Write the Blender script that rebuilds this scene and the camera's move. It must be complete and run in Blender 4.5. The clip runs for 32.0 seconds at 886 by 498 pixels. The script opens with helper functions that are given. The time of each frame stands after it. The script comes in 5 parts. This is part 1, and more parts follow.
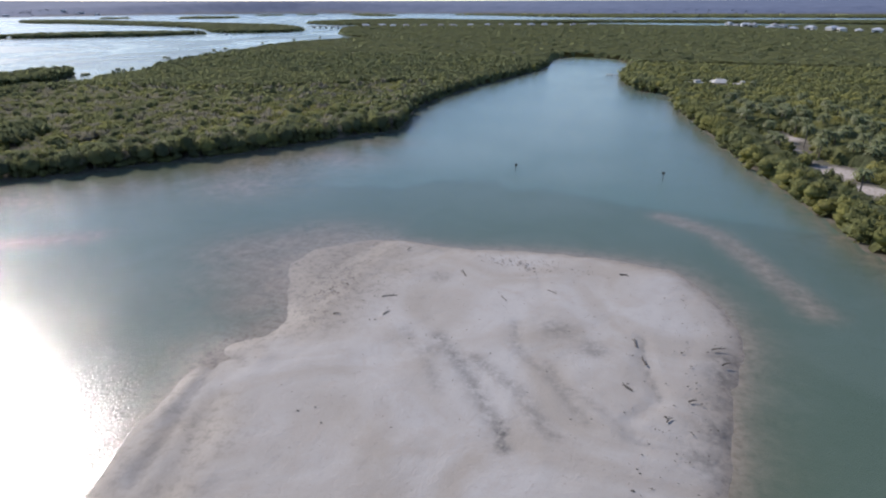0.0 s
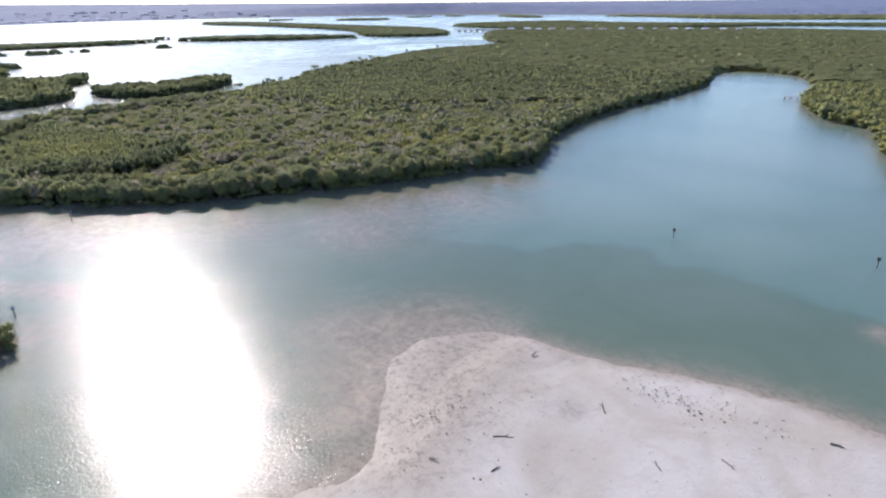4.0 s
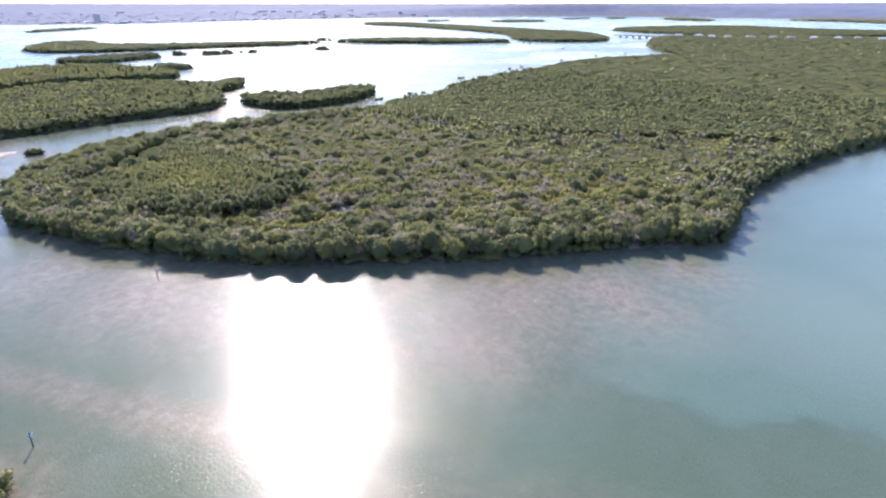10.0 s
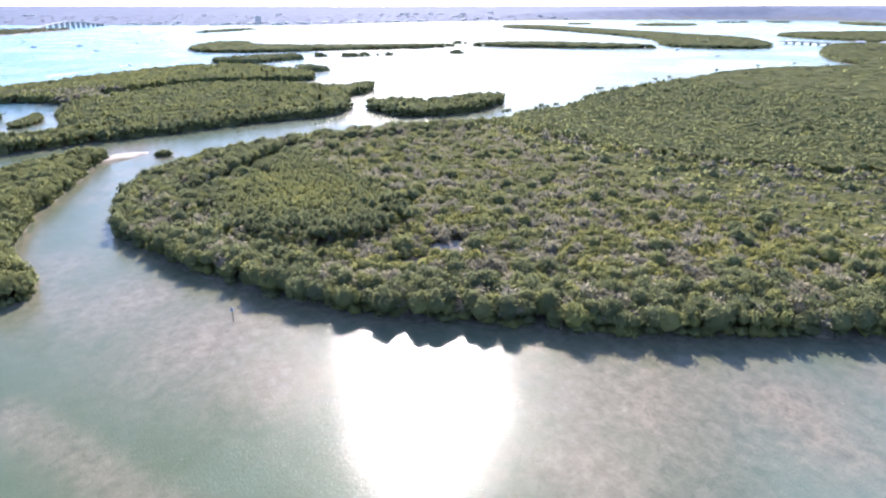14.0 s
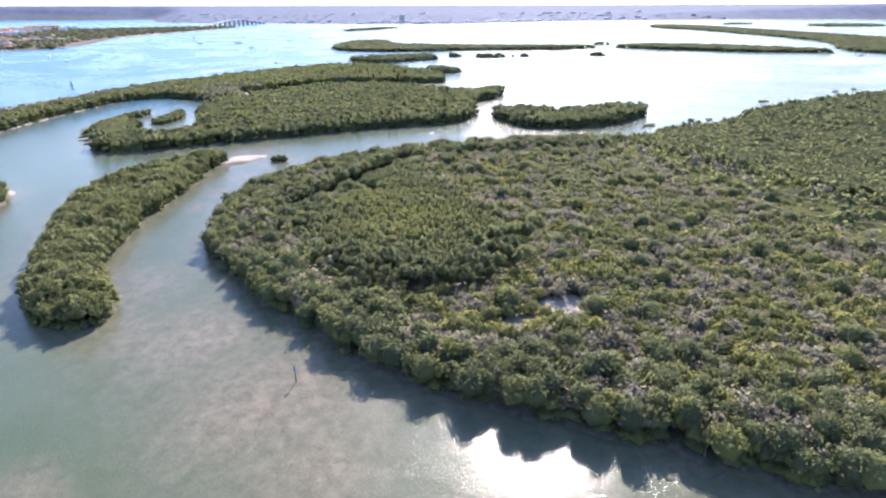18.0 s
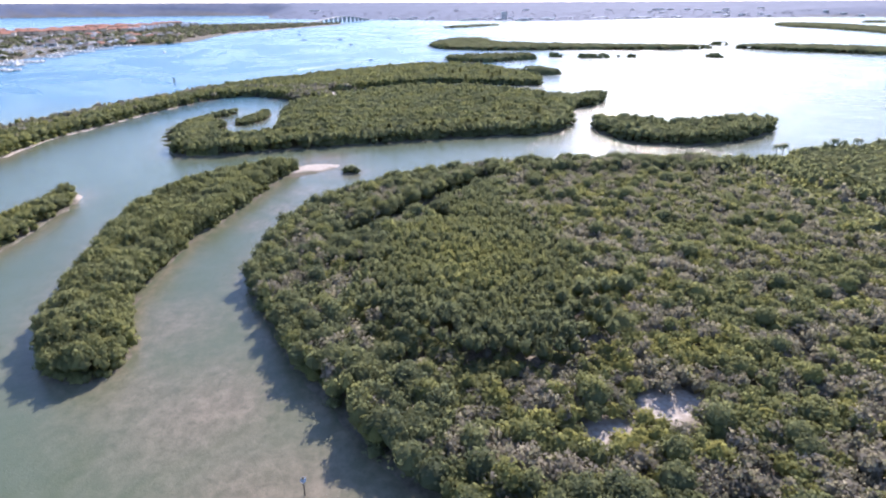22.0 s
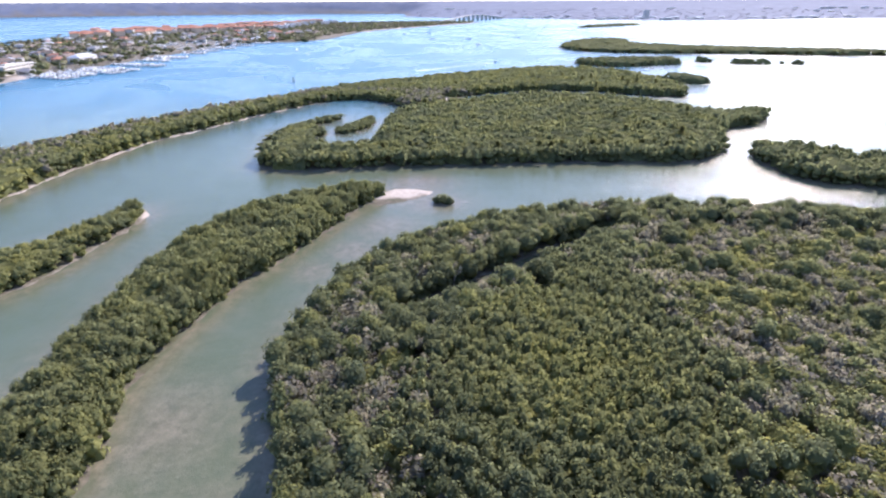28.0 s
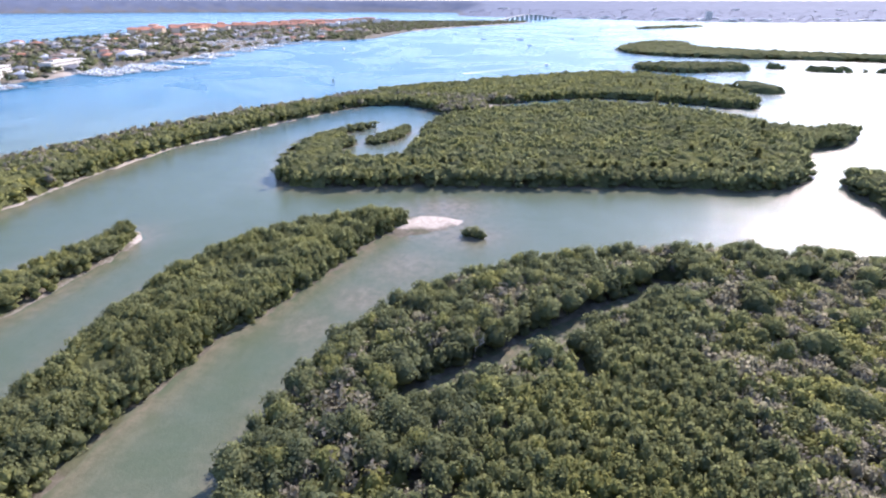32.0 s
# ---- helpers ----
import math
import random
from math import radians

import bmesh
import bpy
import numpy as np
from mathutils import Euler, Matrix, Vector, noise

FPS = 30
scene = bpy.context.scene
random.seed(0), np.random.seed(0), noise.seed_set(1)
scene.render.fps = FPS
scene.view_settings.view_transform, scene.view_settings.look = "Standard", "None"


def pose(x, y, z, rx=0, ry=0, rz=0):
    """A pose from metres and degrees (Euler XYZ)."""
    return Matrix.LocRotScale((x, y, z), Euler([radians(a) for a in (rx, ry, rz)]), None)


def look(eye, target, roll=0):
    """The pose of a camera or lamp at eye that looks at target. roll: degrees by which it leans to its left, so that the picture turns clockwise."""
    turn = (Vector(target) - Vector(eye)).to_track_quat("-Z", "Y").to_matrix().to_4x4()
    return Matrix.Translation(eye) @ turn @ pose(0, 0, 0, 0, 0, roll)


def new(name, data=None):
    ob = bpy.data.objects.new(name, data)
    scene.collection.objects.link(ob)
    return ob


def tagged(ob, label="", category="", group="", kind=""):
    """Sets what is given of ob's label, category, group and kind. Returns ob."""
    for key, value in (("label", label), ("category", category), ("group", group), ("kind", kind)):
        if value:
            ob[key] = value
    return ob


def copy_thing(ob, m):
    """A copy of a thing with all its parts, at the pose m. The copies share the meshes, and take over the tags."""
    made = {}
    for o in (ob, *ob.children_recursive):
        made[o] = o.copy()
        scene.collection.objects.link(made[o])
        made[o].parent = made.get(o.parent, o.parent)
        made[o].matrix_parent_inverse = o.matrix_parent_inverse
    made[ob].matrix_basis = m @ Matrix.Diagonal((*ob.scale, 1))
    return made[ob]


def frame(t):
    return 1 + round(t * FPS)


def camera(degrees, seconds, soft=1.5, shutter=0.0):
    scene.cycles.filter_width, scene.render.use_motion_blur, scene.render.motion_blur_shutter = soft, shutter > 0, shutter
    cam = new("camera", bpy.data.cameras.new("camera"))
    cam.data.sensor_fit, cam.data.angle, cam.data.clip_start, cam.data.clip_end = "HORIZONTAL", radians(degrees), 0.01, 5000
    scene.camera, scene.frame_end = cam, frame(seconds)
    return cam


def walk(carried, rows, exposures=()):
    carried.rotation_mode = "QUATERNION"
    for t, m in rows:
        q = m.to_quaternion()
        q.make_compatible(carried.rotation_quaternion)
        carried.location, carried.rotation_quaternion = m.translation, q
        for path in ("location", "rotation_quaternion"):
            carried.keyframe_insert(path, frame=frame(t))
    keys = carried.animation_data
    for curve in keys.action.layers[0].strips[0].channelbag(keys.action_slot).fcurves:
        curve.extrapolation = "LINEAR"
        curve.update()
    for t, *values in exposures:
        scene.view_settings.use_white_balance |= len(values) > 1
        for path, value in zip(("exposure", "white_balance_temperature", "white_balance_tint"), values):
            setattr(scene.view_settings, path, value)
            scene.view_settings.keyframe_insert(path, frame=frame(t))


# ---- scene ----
cam = camera(75.01, 32.0, soft=2.2)
# seconds, x, y, z, heading, pitch, roll
ROWS = [
    (0.0, 0.00, 0.00, 50.00, 19.02, -22.88, -0.13),
    (0.5, -1.10, 3.38, 50.96, 20.72, -22.85, -0.19),
    (1.0, -2.25, 6.75, 51.93, 22.40, -22.84, -0.25),
    (1.5, -3.49, 10.09, 52.92, 24.04, -22.85, -0.29),
    (2.0, -4.81, 13.39, 53.91, 25.67, -22.88, -0.34),
    (2.5, -6.24, 16.63, 54.89, 27.32, -22.88, -0.39),
    (3.0, -7.83, 19.84, 55.86, 29.02, -22.88, -0.43),
    (3.5, -9.69, 23.03, 56.80, 30.81, -22.86, -0.43),
    (4.0, -11.81, 26.21, 57.72, 32.55, -22.84, -0.43),
    (4.5, -14.19, 29.37, 58.60, 34.11, -22.82, -0.44),
    (5.0, -16.71, 32.53, 59.44, 35.41, -22.80, -0.44),
    (5.5, -19.25, 35.70, 60.24, 36.43, -22.79, -0.41),
    (6.0, -21.75, 38.88, 60.98, 37.31, -22.78, -0.35),
    (6.5, -24.16, 42.05, 61.66, 38.19, -22.79, -0.29),
    (7.0, -26.55, 45.19, 62.26, 39.07, -22.79, -0.23),
    (7.5, -28.99, 48.34, 62.80, 39.96, -22.80, -0.17),
    (8.0, -31.52, 51.47, 63.29, 40.99, -22.80, -0.11),
    (8.5, -34.15, 54.60, 63.73, 42.29, -22.80, -0.08),
    (9.0, -36.88, 57.71, 64.11, 43.75, -22.81, -0.07),
    (9.5, -39.67, 60.78, 64.43, 45.22, -22.82, -0.06),
    (10.0, -42.52, 63.78, 64.70, 46.68, -22.81, -0.05),
    (10.5, -45.42, 66.67, 64.93, 48.14, -22.80, -0.06),
    (11.0, -48.34, 69.46, 65.11, 49.64, -22.77, -0.06),
    (11.5, -51.23, 72.18, 65.24, 51.18, -22.75, -0.05),
    (12.0, -54.12, 74.81, 65.34, 52.76, -22.73, -0.04),
    (12.5, -57.00, 77.38, 65.43, 54.36, -22.71, -0.03),
    (13.0, -59.88, 79.88, 65.50, 55.99, -22.69, -0.03),
    (13.5, -62.76, 82.32, 65.58, 57.70, -22.65, -0.04),
    (14.0, -65.65, 84.70, 65.68, 59.49, -22.60, -0.05),
    (14.5, -68.57, 87.01, 65.82, 61.36, -22.59, -0.07),
    (15.0, -71.54, 89.25, 65.98, 63.17, -22.58, -0.09),
    (15.5, -74.58, 91.42, 66.17, 64.84, -22.57, -0.10),
    (16.0, -77.70, 93.52, 66.38, 66.44, -22.57, -0.09),
    (16.5, -80.89, 95.55, 66.58, 68.08, -22.59, -0.08),
    (17.0, -84.16, 97.50, 66.77, 69.68, -22.63, -0.09),
    (17.5, -87.53, 99.38, 66.96, 71.15, -22.66, -0.12),
    (18.0, -91.00, 101.20, 67.12, 72.52, -22.70, -0.16),
    (18.5, -94.58, 102.97, 67.26, 73.85, -22.76, -0.20),
    (19.0, -98.26, 104.69, 67.36, 75.08, -22.81, -0.23),
    (19.5, -102.02, 106.34, 67.44, 76.13, -22.84, -0.25),
    (20.0, -105.83, 107.94, 67.50, 77.04, -22.87, -0.26),
    (20.5, -109.68, 109.47, 67.57, 77.88, -22.91, -0.26),
    (21.0, -113.56, 110.94, 67.64, 78.92, -22.94, -0.26),
    (21.5, -117.46, 112.33, 67.74, 80.35, -22.96, -0.25),
    (22.0, -121.35, 113.65, 67.85, 82.04, -22.97, -0.24),
    (22.5, -125.21, 114.89, 67.96, 83.80, -22.98, -0.22),
    (23.0, -129.01, 116.03, 68.03, 85.54, -22.98, -0.25),
    (23.5, -132.79, 117.07, 68.08, 87.21, -22.98, -0.33),
    (24.0, -136.58, 118.02, 68.10, 88.64, -22.97, -0.43),
    (24.5, -140.39, 118.94, 68.10, 89.71, -22.97, -0.50),
    (25.0, -144.26, 119.80, 68.11, 90.57, -22.98, -0.53),
    (25.5, -148.18, 120.62, 68.11, 91.35, -22.99, -0.53),
    (26.0, -152.15, 121.38, 68.11, 92.09, -23.01, -0.51),
    (26.5, -156.17, 122.08, 68.11, 92.76, -23.03, -0.47),
    (27.0, -160.22, 122.72, 68.12, 93.37, -23.04, -0.42),
    (27.5, -164.30, 123.28, 68.13, 93.94, -23.05, -0.37),
    (28.0, -168.40, 123.78, 68.15, 94.50, -23.07, -0.33),
    (28.5, -172.52, 124.20, 68.17, 95.11, -23.08, -0.30),
    (29.0, -176.66, 124.56, 68.21, 95.70, -23.08, -0.27),
    (29.5, -180.80, 124.85, 68.25, 96.25, -23.09, -0.24),
    (30.0, -184.95, 125.10, 68.30, 96.78, -23.09, -0.20),
    (30.5, -189.10, 125.31, 68.36, 97.34, -23.11, -0.15),
    (31.0, -193.26, 125.50, 68.42, 97.95, -23.12, -0.08),
    (31.5, -197.44, 125.68, 68.49, 98.61, -23.14, 0.01),
    (32.0, -201.62, 125.87, 68.56, 99.30, -23.15, 0.11),
]
# the clip's own exposure: seconds, stops, kelvin, tint
EXPOSURES = [(0, 0.20, 6500, 16), (3.5, 0.72, 6500, 18), (6, 0.90, 6500, 22), (9, 1.12, 6500, 24), (12, 1.46, 6500, 22), (14, 1.54, 6500, 20), (19, 1.30, 6500, 21), (25, 1.19, 6500, 23), (32, 1.29, 6500, 23)]
walk(cam, [(t, pose(x, y, z, 90 + pitch, 0, yaw) @ pose(0, 0, 0, 0, 0, roll)) for t, x, y, z, yaw, pitch, roll in ROWS],
     exposures=EXPOSURES)

# ---- light ----
SUN_HEADING, SUN_HEIGHT = 62.0, 34.5
sun_dir = Vector((-math.sin(radians(SUN_HEADING)) * math.cos(radians(SUN_HEIGHT)),
                  math.cos(radians(SUN_HEADING)) * math.cos(radians(SUN_HEIGHT)), math.sin(radians(SUN_HEIGHT))))
sun_data = bpy.data.lights.new("sun", "SUN")
sun_data.energy, sun_data.angle, sun_data.color = 4.0, radians(0.53), (1.0, 0.95, 0.88)
sun = new("sun", sun_data)
sun.matrix_world = look((0, 0, 400), Vector((0, 0, 400)) - sun_dir)

world = bpy.data.worlds.new("sky")
scene.world = world
world.use_nodes = True
wn = world.node_tree
sky = wn.nodes.new("ShaderNodeTexSky")
sky.sky_type, sky.sun_disc = "NISHITA", False
sky.sun_elevation, sky.sun_rotation = radians(SUN_HEIGHT), radians(-SUN_HEADING)
sky.air_density, sky.dust_density, sky.ozone_density = 0.8, 0.3, 3.0
wn.nodes["Background"].inputs[1].default_value = 0.15
wn.links.new(sky.outputs[0], wn.nodes["Background"].inputs[0])


# ---- materials ----
class Mat:
    """A small builder for node materials."""

    def __init__(self, name):
        self.m = bpy.data.materials.new(name)
        self.m.use_nodes = True
        self.t = self.m.node_tree
        self.b = self.t.nodes["Principled BSDF"]

    def node(self, kind, **values):
        n = self.t.nodes.new("ShaderNode" + kind)
        for k, v in values.items():
            n.inputs[k.replace("_", " ")].default_value = v
        return n

    def link(self, a, b):
        self.t.links.new(a, b)

    def coords(self):
        return self.node("NewGeometry").outputs["Position"]

    def noise(self, scale, detail=4.0, rough=0.55, vec=None, warp=0.0):
        n = self.node("TexNoise", Scale=scale, Detail=detail, Roughness=rough, Distortion=warp)
        self.link(vec if vec is not None else self.coords(), n.inputs["Vector"])
        return n.outputs["Fac"]

    def attr(self, name):
        n = self.node("Attribute")
        n.attribute_name = name
        return n.outputs["Fac"]

    def math(self, op, a, b=0.0, clamp=False):
        n = self.node("Math")
        n.operation, n.use_clamp = op, clamp
        for i, v in enumerate((a, b)):
            if isinstance(v, (int, float)):
                n.inputs[i].default_value = v
            else:
                self.link(v, n.inputs[i])
        return n.outputs[0]

    def ramp(self, fac, stops):
        n = self.node("ValToRGB")
        e = n.color_ramp.elements
        while len(e) < len(stops):
            e.new(0.5)
        for el, (p, c) in zip(e, stops):
            el.position, el.color = p, ((*c, 1) if len(c) == 3 else c)
        self.link(fac, n.inputs[0])
        return n.outputs["Color"]

    def grey(self, fac, lo, hi, a=0.0, b=1.0):
        n = self.node("MapRange", From_Min=lo, From_Max=hi, To_Min=a, To_Max=b)
        self.link(fac, n.inputs["Value"])
        return n.outputs[0]

    def mix(self, fac, a, b, how="MIX"):
        n = self.node("MixRGB")
        n.blend_type = how
        for i, v in enumerate((fac, a, b)):
            if isinstance(v, (int, float)):
                n.inputs[i].default_value = v
            elif isinstance(v, tuple):
                n.inputs[i].default_value = (*v, 1)
            else:
                self.link(v, n.inputs[i])
        return n.outputs[0]

    def bump(self, height, strength=0.3, distance=0.1, under=None):
        n = self.node("Bump", Strength=strength, Distance=distance)
        self.link(height, n.inputs["Height"])
        if under is not None:
            self.link(under, n.inputs["Normal"])
        return n.outputs[0]

    def done(self, color=None, rough=0.8, metal=0.0, normal=None, spec=0.5):
        if color is not None:
            if isinstance(color, tuple):
                self.b.inputs["Base Color"].default_value = (*color, 1)
            else:
                self.link(color, self.b.inputs["Base Color"])
        if isinstance(rough, (int, float)):
            self.b.inputs["Roughness"].default_value = rough
        else:
            self.link(rough, self.b.inputs["Roughness"])
        self.b.inputs["Metallic"].default_value = metal
        self.b.inputs["Specular IOR Level"].default_value = spec
        if normal is not None:
            self.link(normal, self.b.inputs["Normal"])
        return self.m


def plain(name, color, rough=0.7, metal=0.0, vary=0.25, scale=2.0, spec=0.5):
    k = Mat(name)
    f = k.grey(k.noise(scale, 5), 0.3, 0.7)
    g = k.grey(k.noise(scale * 9, 3), 0.3, 0.7)
    c = k.mix(f, tuple(v * (1 - vary) for v in color), tuple(min(1, v * (1 + vary * 0.6)) for v in color))
    c = k.mix(k.math("MULTIPLY", g, vary * 0.6), c, tuple(v * 0.6 for v in color))
    return k.done(c, rough, metal, k.bump(k.noise(scale * 14, 3), 0.25, 0.02), spec)


def leaf_material(name, relief=False):
    k = Mat(name)
    geo = k.node("NewGeometry")
    isl = geo.outputs["Random Per Island"]
    tint = k.math("ADD", k.attr("tint"), k.math("MULTIPLY", k.math("SUBTRACT", isl, 0.5), 0.05), True)
    c = k.ramp(tint, [(0.0, (0.102, 0.124, 0.080)), (0.3, (0.182, 0.200, 0.102)), (0.5, (0.252, 0.258, 0.098)),
                      (0.65, (0.328, 0.310, 0.100)), (0.70, (0.240, 0.220, 0.174)), (1.0, (0.316, 0.284, 0.242))])
    bright = k.grey(isl, 0.0, 1.0, 0.87, 1.07)
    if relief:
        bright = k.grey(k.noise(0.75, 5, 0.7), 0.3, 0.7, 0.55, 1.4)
    big = k.grey(k.noise(0.06, 3), 0.3, 0.7, 0.86, 1.14)
    hsv = k.node("HueSaturation")
    k.link(k.math("MULTIPLY", bright, big), hsv.inputs["Value"])
    k.link(c, hsv.inputs["Color"])
    if relief:
        normal = k.bump(k.noise(1.1, 5, 0.7), 1.0, 0.9)
    else:
        grown, turn = k.node("Attribute"), k.node("VectorTransform")
        grown.attribute_name = "outward"
        turn.vector_type, turn.convert_from, turn.convert_to = "NORMAL", "OBJECT", "WORLD"
        k.link(grown.outputs["Vector"], turn.inputs[0])
        normal = turn.outputs[0]
    k.done(hsv.outputs[0], 0.85, spec=0.03, normal=normal)
    tr = k.node("BsdfTranslucent")
    k.link(k.mix(0.5, hsv.outputs[0], (0.214, 0.246, 0.118)), tr.inputs["Color"])
    mx = k.node("MixShader")
    mx.inputs[0].default_value = 0.52
    k.link(k.b.outputs[0], mx.inputs[1])
    k.link(tr.outputs[0], mx.inputs[2])
    k.link(mx.outputs[0], k.t.nodes["Material Output"].inputs["Surface"])
    return k.m


def water_material():
    k = Mat("sea_water")
    shoal, turq, azure = k.attr("shoal"), k.attr("turq"), k.attr("azure")
    n1 = k.noise(0.035, 5, 0.6, warp=1.0)
    n2 = k.noise(0.35, 4, 0.65)
    deep = k.ramp(turq, [(0.0, (0.078, 0.106, 0.062)), (0.4, (0.068, 0.108, 0.080)), (0.55, (0.082, 0.136, 0.108)), (1.0, (0.126, 0.184, 0.156))])
    deep = k.mix(k.grey(n1, 0.35, 0.65, 0.0, 0.25), deep, (0.125, 0.165, 0.140))
    deep = k.mix(azure, deep, k.mix(k.grey(n1, 0.3, 0.7), (0.004, 0.098, 0.188), (0.010, 0.122, 0.208)))
    bed = k.mix(k.grey(n2, 0.35, 0.65), (0.170, 0.138, 0.100), (0.255, 0.208, 0.155))
    bed = k.mix(k.grey(k.noise(1.3, 4, 0.7), 0.52, 0.76, 0.0, 0.5), bed, (0.058, 0.052, 0.036))
    bed = k.mix(k.grey(k.noise(0.32, 4, 0.7, warp=1.0), 0.50, 0.70, 0.0, 0.5), bed, (0.066, 0.064, 0.046))
    edge = k.math("MULTIPLY", shoal, k.grey(k.math("ADD", n1, k.math("MULTIPLY", n2, 0.5)), 0.45, 1.0, 0.6, 1.25), True)
    c = k.mix(edge, deep, bed)
    strand = k.math("MULTIPLY", k.attr("strand"), k.grey(k.noise(0.55, 5, 0.7), 0.30, 0.65, 0.55, 1.15), True)
    c = k.mix(strand, c, k.mix(k.grey(k.noise(0.9, 4, 0.7), 0.45, 0.68), (0.290, 0.250, 0.200), (0.140, 0.115, 0.085)))
    chop = k.noise(1.9, 3, 0.65)
    swell = k.noise(0.45, 2, 0.5)
    fine = k.noise(7.0, 2, 0.6)
    crest = k.grey(k.noise(4.2, 1, 0.5), 0.53, 0.90)
    nrm = k.bump(swell, 0.6, 0.06)
    nrm = k.bump(chop, 1.0, 0.044, nrm)
    nrm = k.bump(crest, 1.0, 0.034, nrm)
    nrm = k.bump(fine, 0.8, 0.014, nrm)
    k.b.inputs["IOR"].default_value = 1.33
    # slicks and gusts on the open bay
    gust = k.grey(k.noise(0.0042, 4, 0.55, warp=2.5), 0.42, 0.60)
    rough = k.grey(k.math("MULTIPLY", k.attr("wind"), k.math("ADD", k.math("MULTIPLY", gust, k.grey(azure, 0, 1, 0.65, 0.35)), k.grey(azure, 0, 1, 0.35, 0.65))), 0, 1, 0.105, 0.31)
    return k.done(c, rough, 0.0, nrm, 0.38)


def ground_material():
    k = Mat("mud_and_litter")
    n = k.noise(0.5, 6, 0.65)
    c = k.mix(k.grey(n, 0.35, 0.65), (0.085, 0.076, 0.056), (0.170, 0.150, 0.118))
    c = k.mix(k.grey(k.noise(0.12, 4), 0.5, 0.7, 0, 0.7), c, (0.06, 0.075, 0.03))
    bare = k.mix(k.grey(k.noise(1.1, 5), 0.3, 0.7), (0.30, 0.255, 0.215), (0.52, 0.47, 0.42))
    c = k.mix(k.math("MULTIPLY", k.attr("litter"), k.grey(k.noise(0.3, 4), 0.35, 0.6)), c, k.mix(k.grey(k.noise(1.7, 4), 0.35, 0.65), (0.13, 0.118, 0.09), (0.30, 0.262, 0.222)))
    c = k.mix(k.grey(k.math("ADD", k.attr("sandy"), k.math("MULTIPLY", k.noise(0.9, 4, 0.7), 0.5)), 0.52, 0.80), c, bare)
    # mainland ground: the blue of distant haze is mixed into its base colour
    c = k.mix(k.attr("town_haze"), c, k.mix(k.grey(k.noise(0.012, 6, 0.7), 0.35, 0.65), (0.105, 0.132, 0.195), (0.145, 0.172, 0.240)))
    return k.done(c, 0.95, 0, k.bump(k.noise(2.5, 5), 0.6, 0.15), 0.2)


def sand_material():
    k = Mat("pale_wet_sand")
    big = k.noise(0.045, 5, 0.55, warp=1.2)
    mid = k.noise(0.22, 5, 0.6, warp=2.0)
    c = k.mix(k.grey(big, 0.38, 0.62), (0.310, 0.277, 0.232), (0.385, 0.366, 0.338))
    damp = k.attr("damp")
    c = k.mix(damp, c, (0.262, 0.224, 0.176))
    c = k.mix(k.grey(mid, 0.60, 0.78, 0, 0.35), c, (0.230, 0.205, 0.170))
    speck = k.noise(1.9, 3, 0.75)
    c = k.mix(k.grey(speck, 0.63, 0.72, 0, 0.55), c, (0.16, 0.14, 0.115))
    c = k.mix(k.grey(k.noise(0.10, 6, 0.7, warp=3.0), 0.52, 0.66, 0, 0.45), c, (0.330, 0.285, 0.240))
    mottle = k.math("MULTIPLY", damp, k.grey(k.noise(0.75, 4, 0.75), 0.50, 0.66))
    c = k.mix(mottle, c, (0.130, 0.105, 0.078))
    dark = k.math("MULTIPLY", k.attr("silt_and_grooves"), k.grey(k.noise(0.8, 4, 0.7), 0.36, 0.58, 0.25, 1.25), True)
    c = k.mix(dark, c, (0.085, 0.080, 0.070))
    fine = k.noise(6.0, 4, 0.7)
    c = k.mix(k.grey(fine, 0.3, 0.7, 0.0, 0.18), c, (0.50, 0.475, 0.46))
    c = k.mix(k.math("MULTIPLY", damp, 0.7), c, k.mix(k.grey(k.noise(0.75, 4, 0.75), 0.46, 0.64), (0.225, 0.190, 0.148), (0.125, 0.102, 0.076)))
    nrm = k.bump(k.noise(0.25, 4, 0.6), 0.5, 0.25)
    nrm = k.bump(k.noise(1.6, 5, 0.7), 0.7, 0.12, nrm)
    nrm = k.bump(k.noise(5.5, 3, 0.7), 0.6, 0.04, nrm)
    return k.done(c, k.grey(damp, 0, 1, 0.85, 0.45), 0, nrm, 0.3)


M_leaf = leaf_material("mangrove_leaves")
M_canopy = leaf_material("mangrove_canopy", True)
M_palm = plain("palm_fronds", (0.150, 0.165, 0.055), 0.6, scale=1.0)
M_water = water_material()
M_ground = ground_material()
M_sand = sand_material()
M_bark = plain("grey_bark", (0.16, 0.135, 0.11), 0.9, scale=3)
M_drift = plain("weathered_driftwood", (0.085, 0.07, 0.055), 0.9, scale=4)
M_dead = plain("bleached_wood", (0.46, 0.42, 0.38), 0.85, scale=4)
M_white = plain("white_gelcoat", (0.78, 0.78, 0.77), 0.3, vary=0.06)
M_paint = plain("white_wall_paint", (0.60, 0.585, 0.56), 0.7, vary=0.1, scale=0.6)
M_cream = plain("cream_stucco", (0.62, 0.50, 0.38), 0.85, vary=0.12, scale=0.5)
M_tile = plain("orange_clay_tiles", (0.46, 0.20, 0.125), 0.8, vary=0.3, scale=0.4)
M_grey = plain("grey_shingles", (0.30, 0.30, 0.31), 0.85, vary=0.25, scale=0.5)
M_brown = plain("brown_shingles", (0.20, 0.155, 0.13), 0.85, vary=0.3, scale=0.5)
M_tin = plain("pale_metal_roof", (0.52, 0.54, 0.57), 0.4, 0.0, vary=0.12, scale=0.4)
M_glass = plain("dark_window_glass", (0.03, 0.04, 0.05), 0.1, vary=0.2)
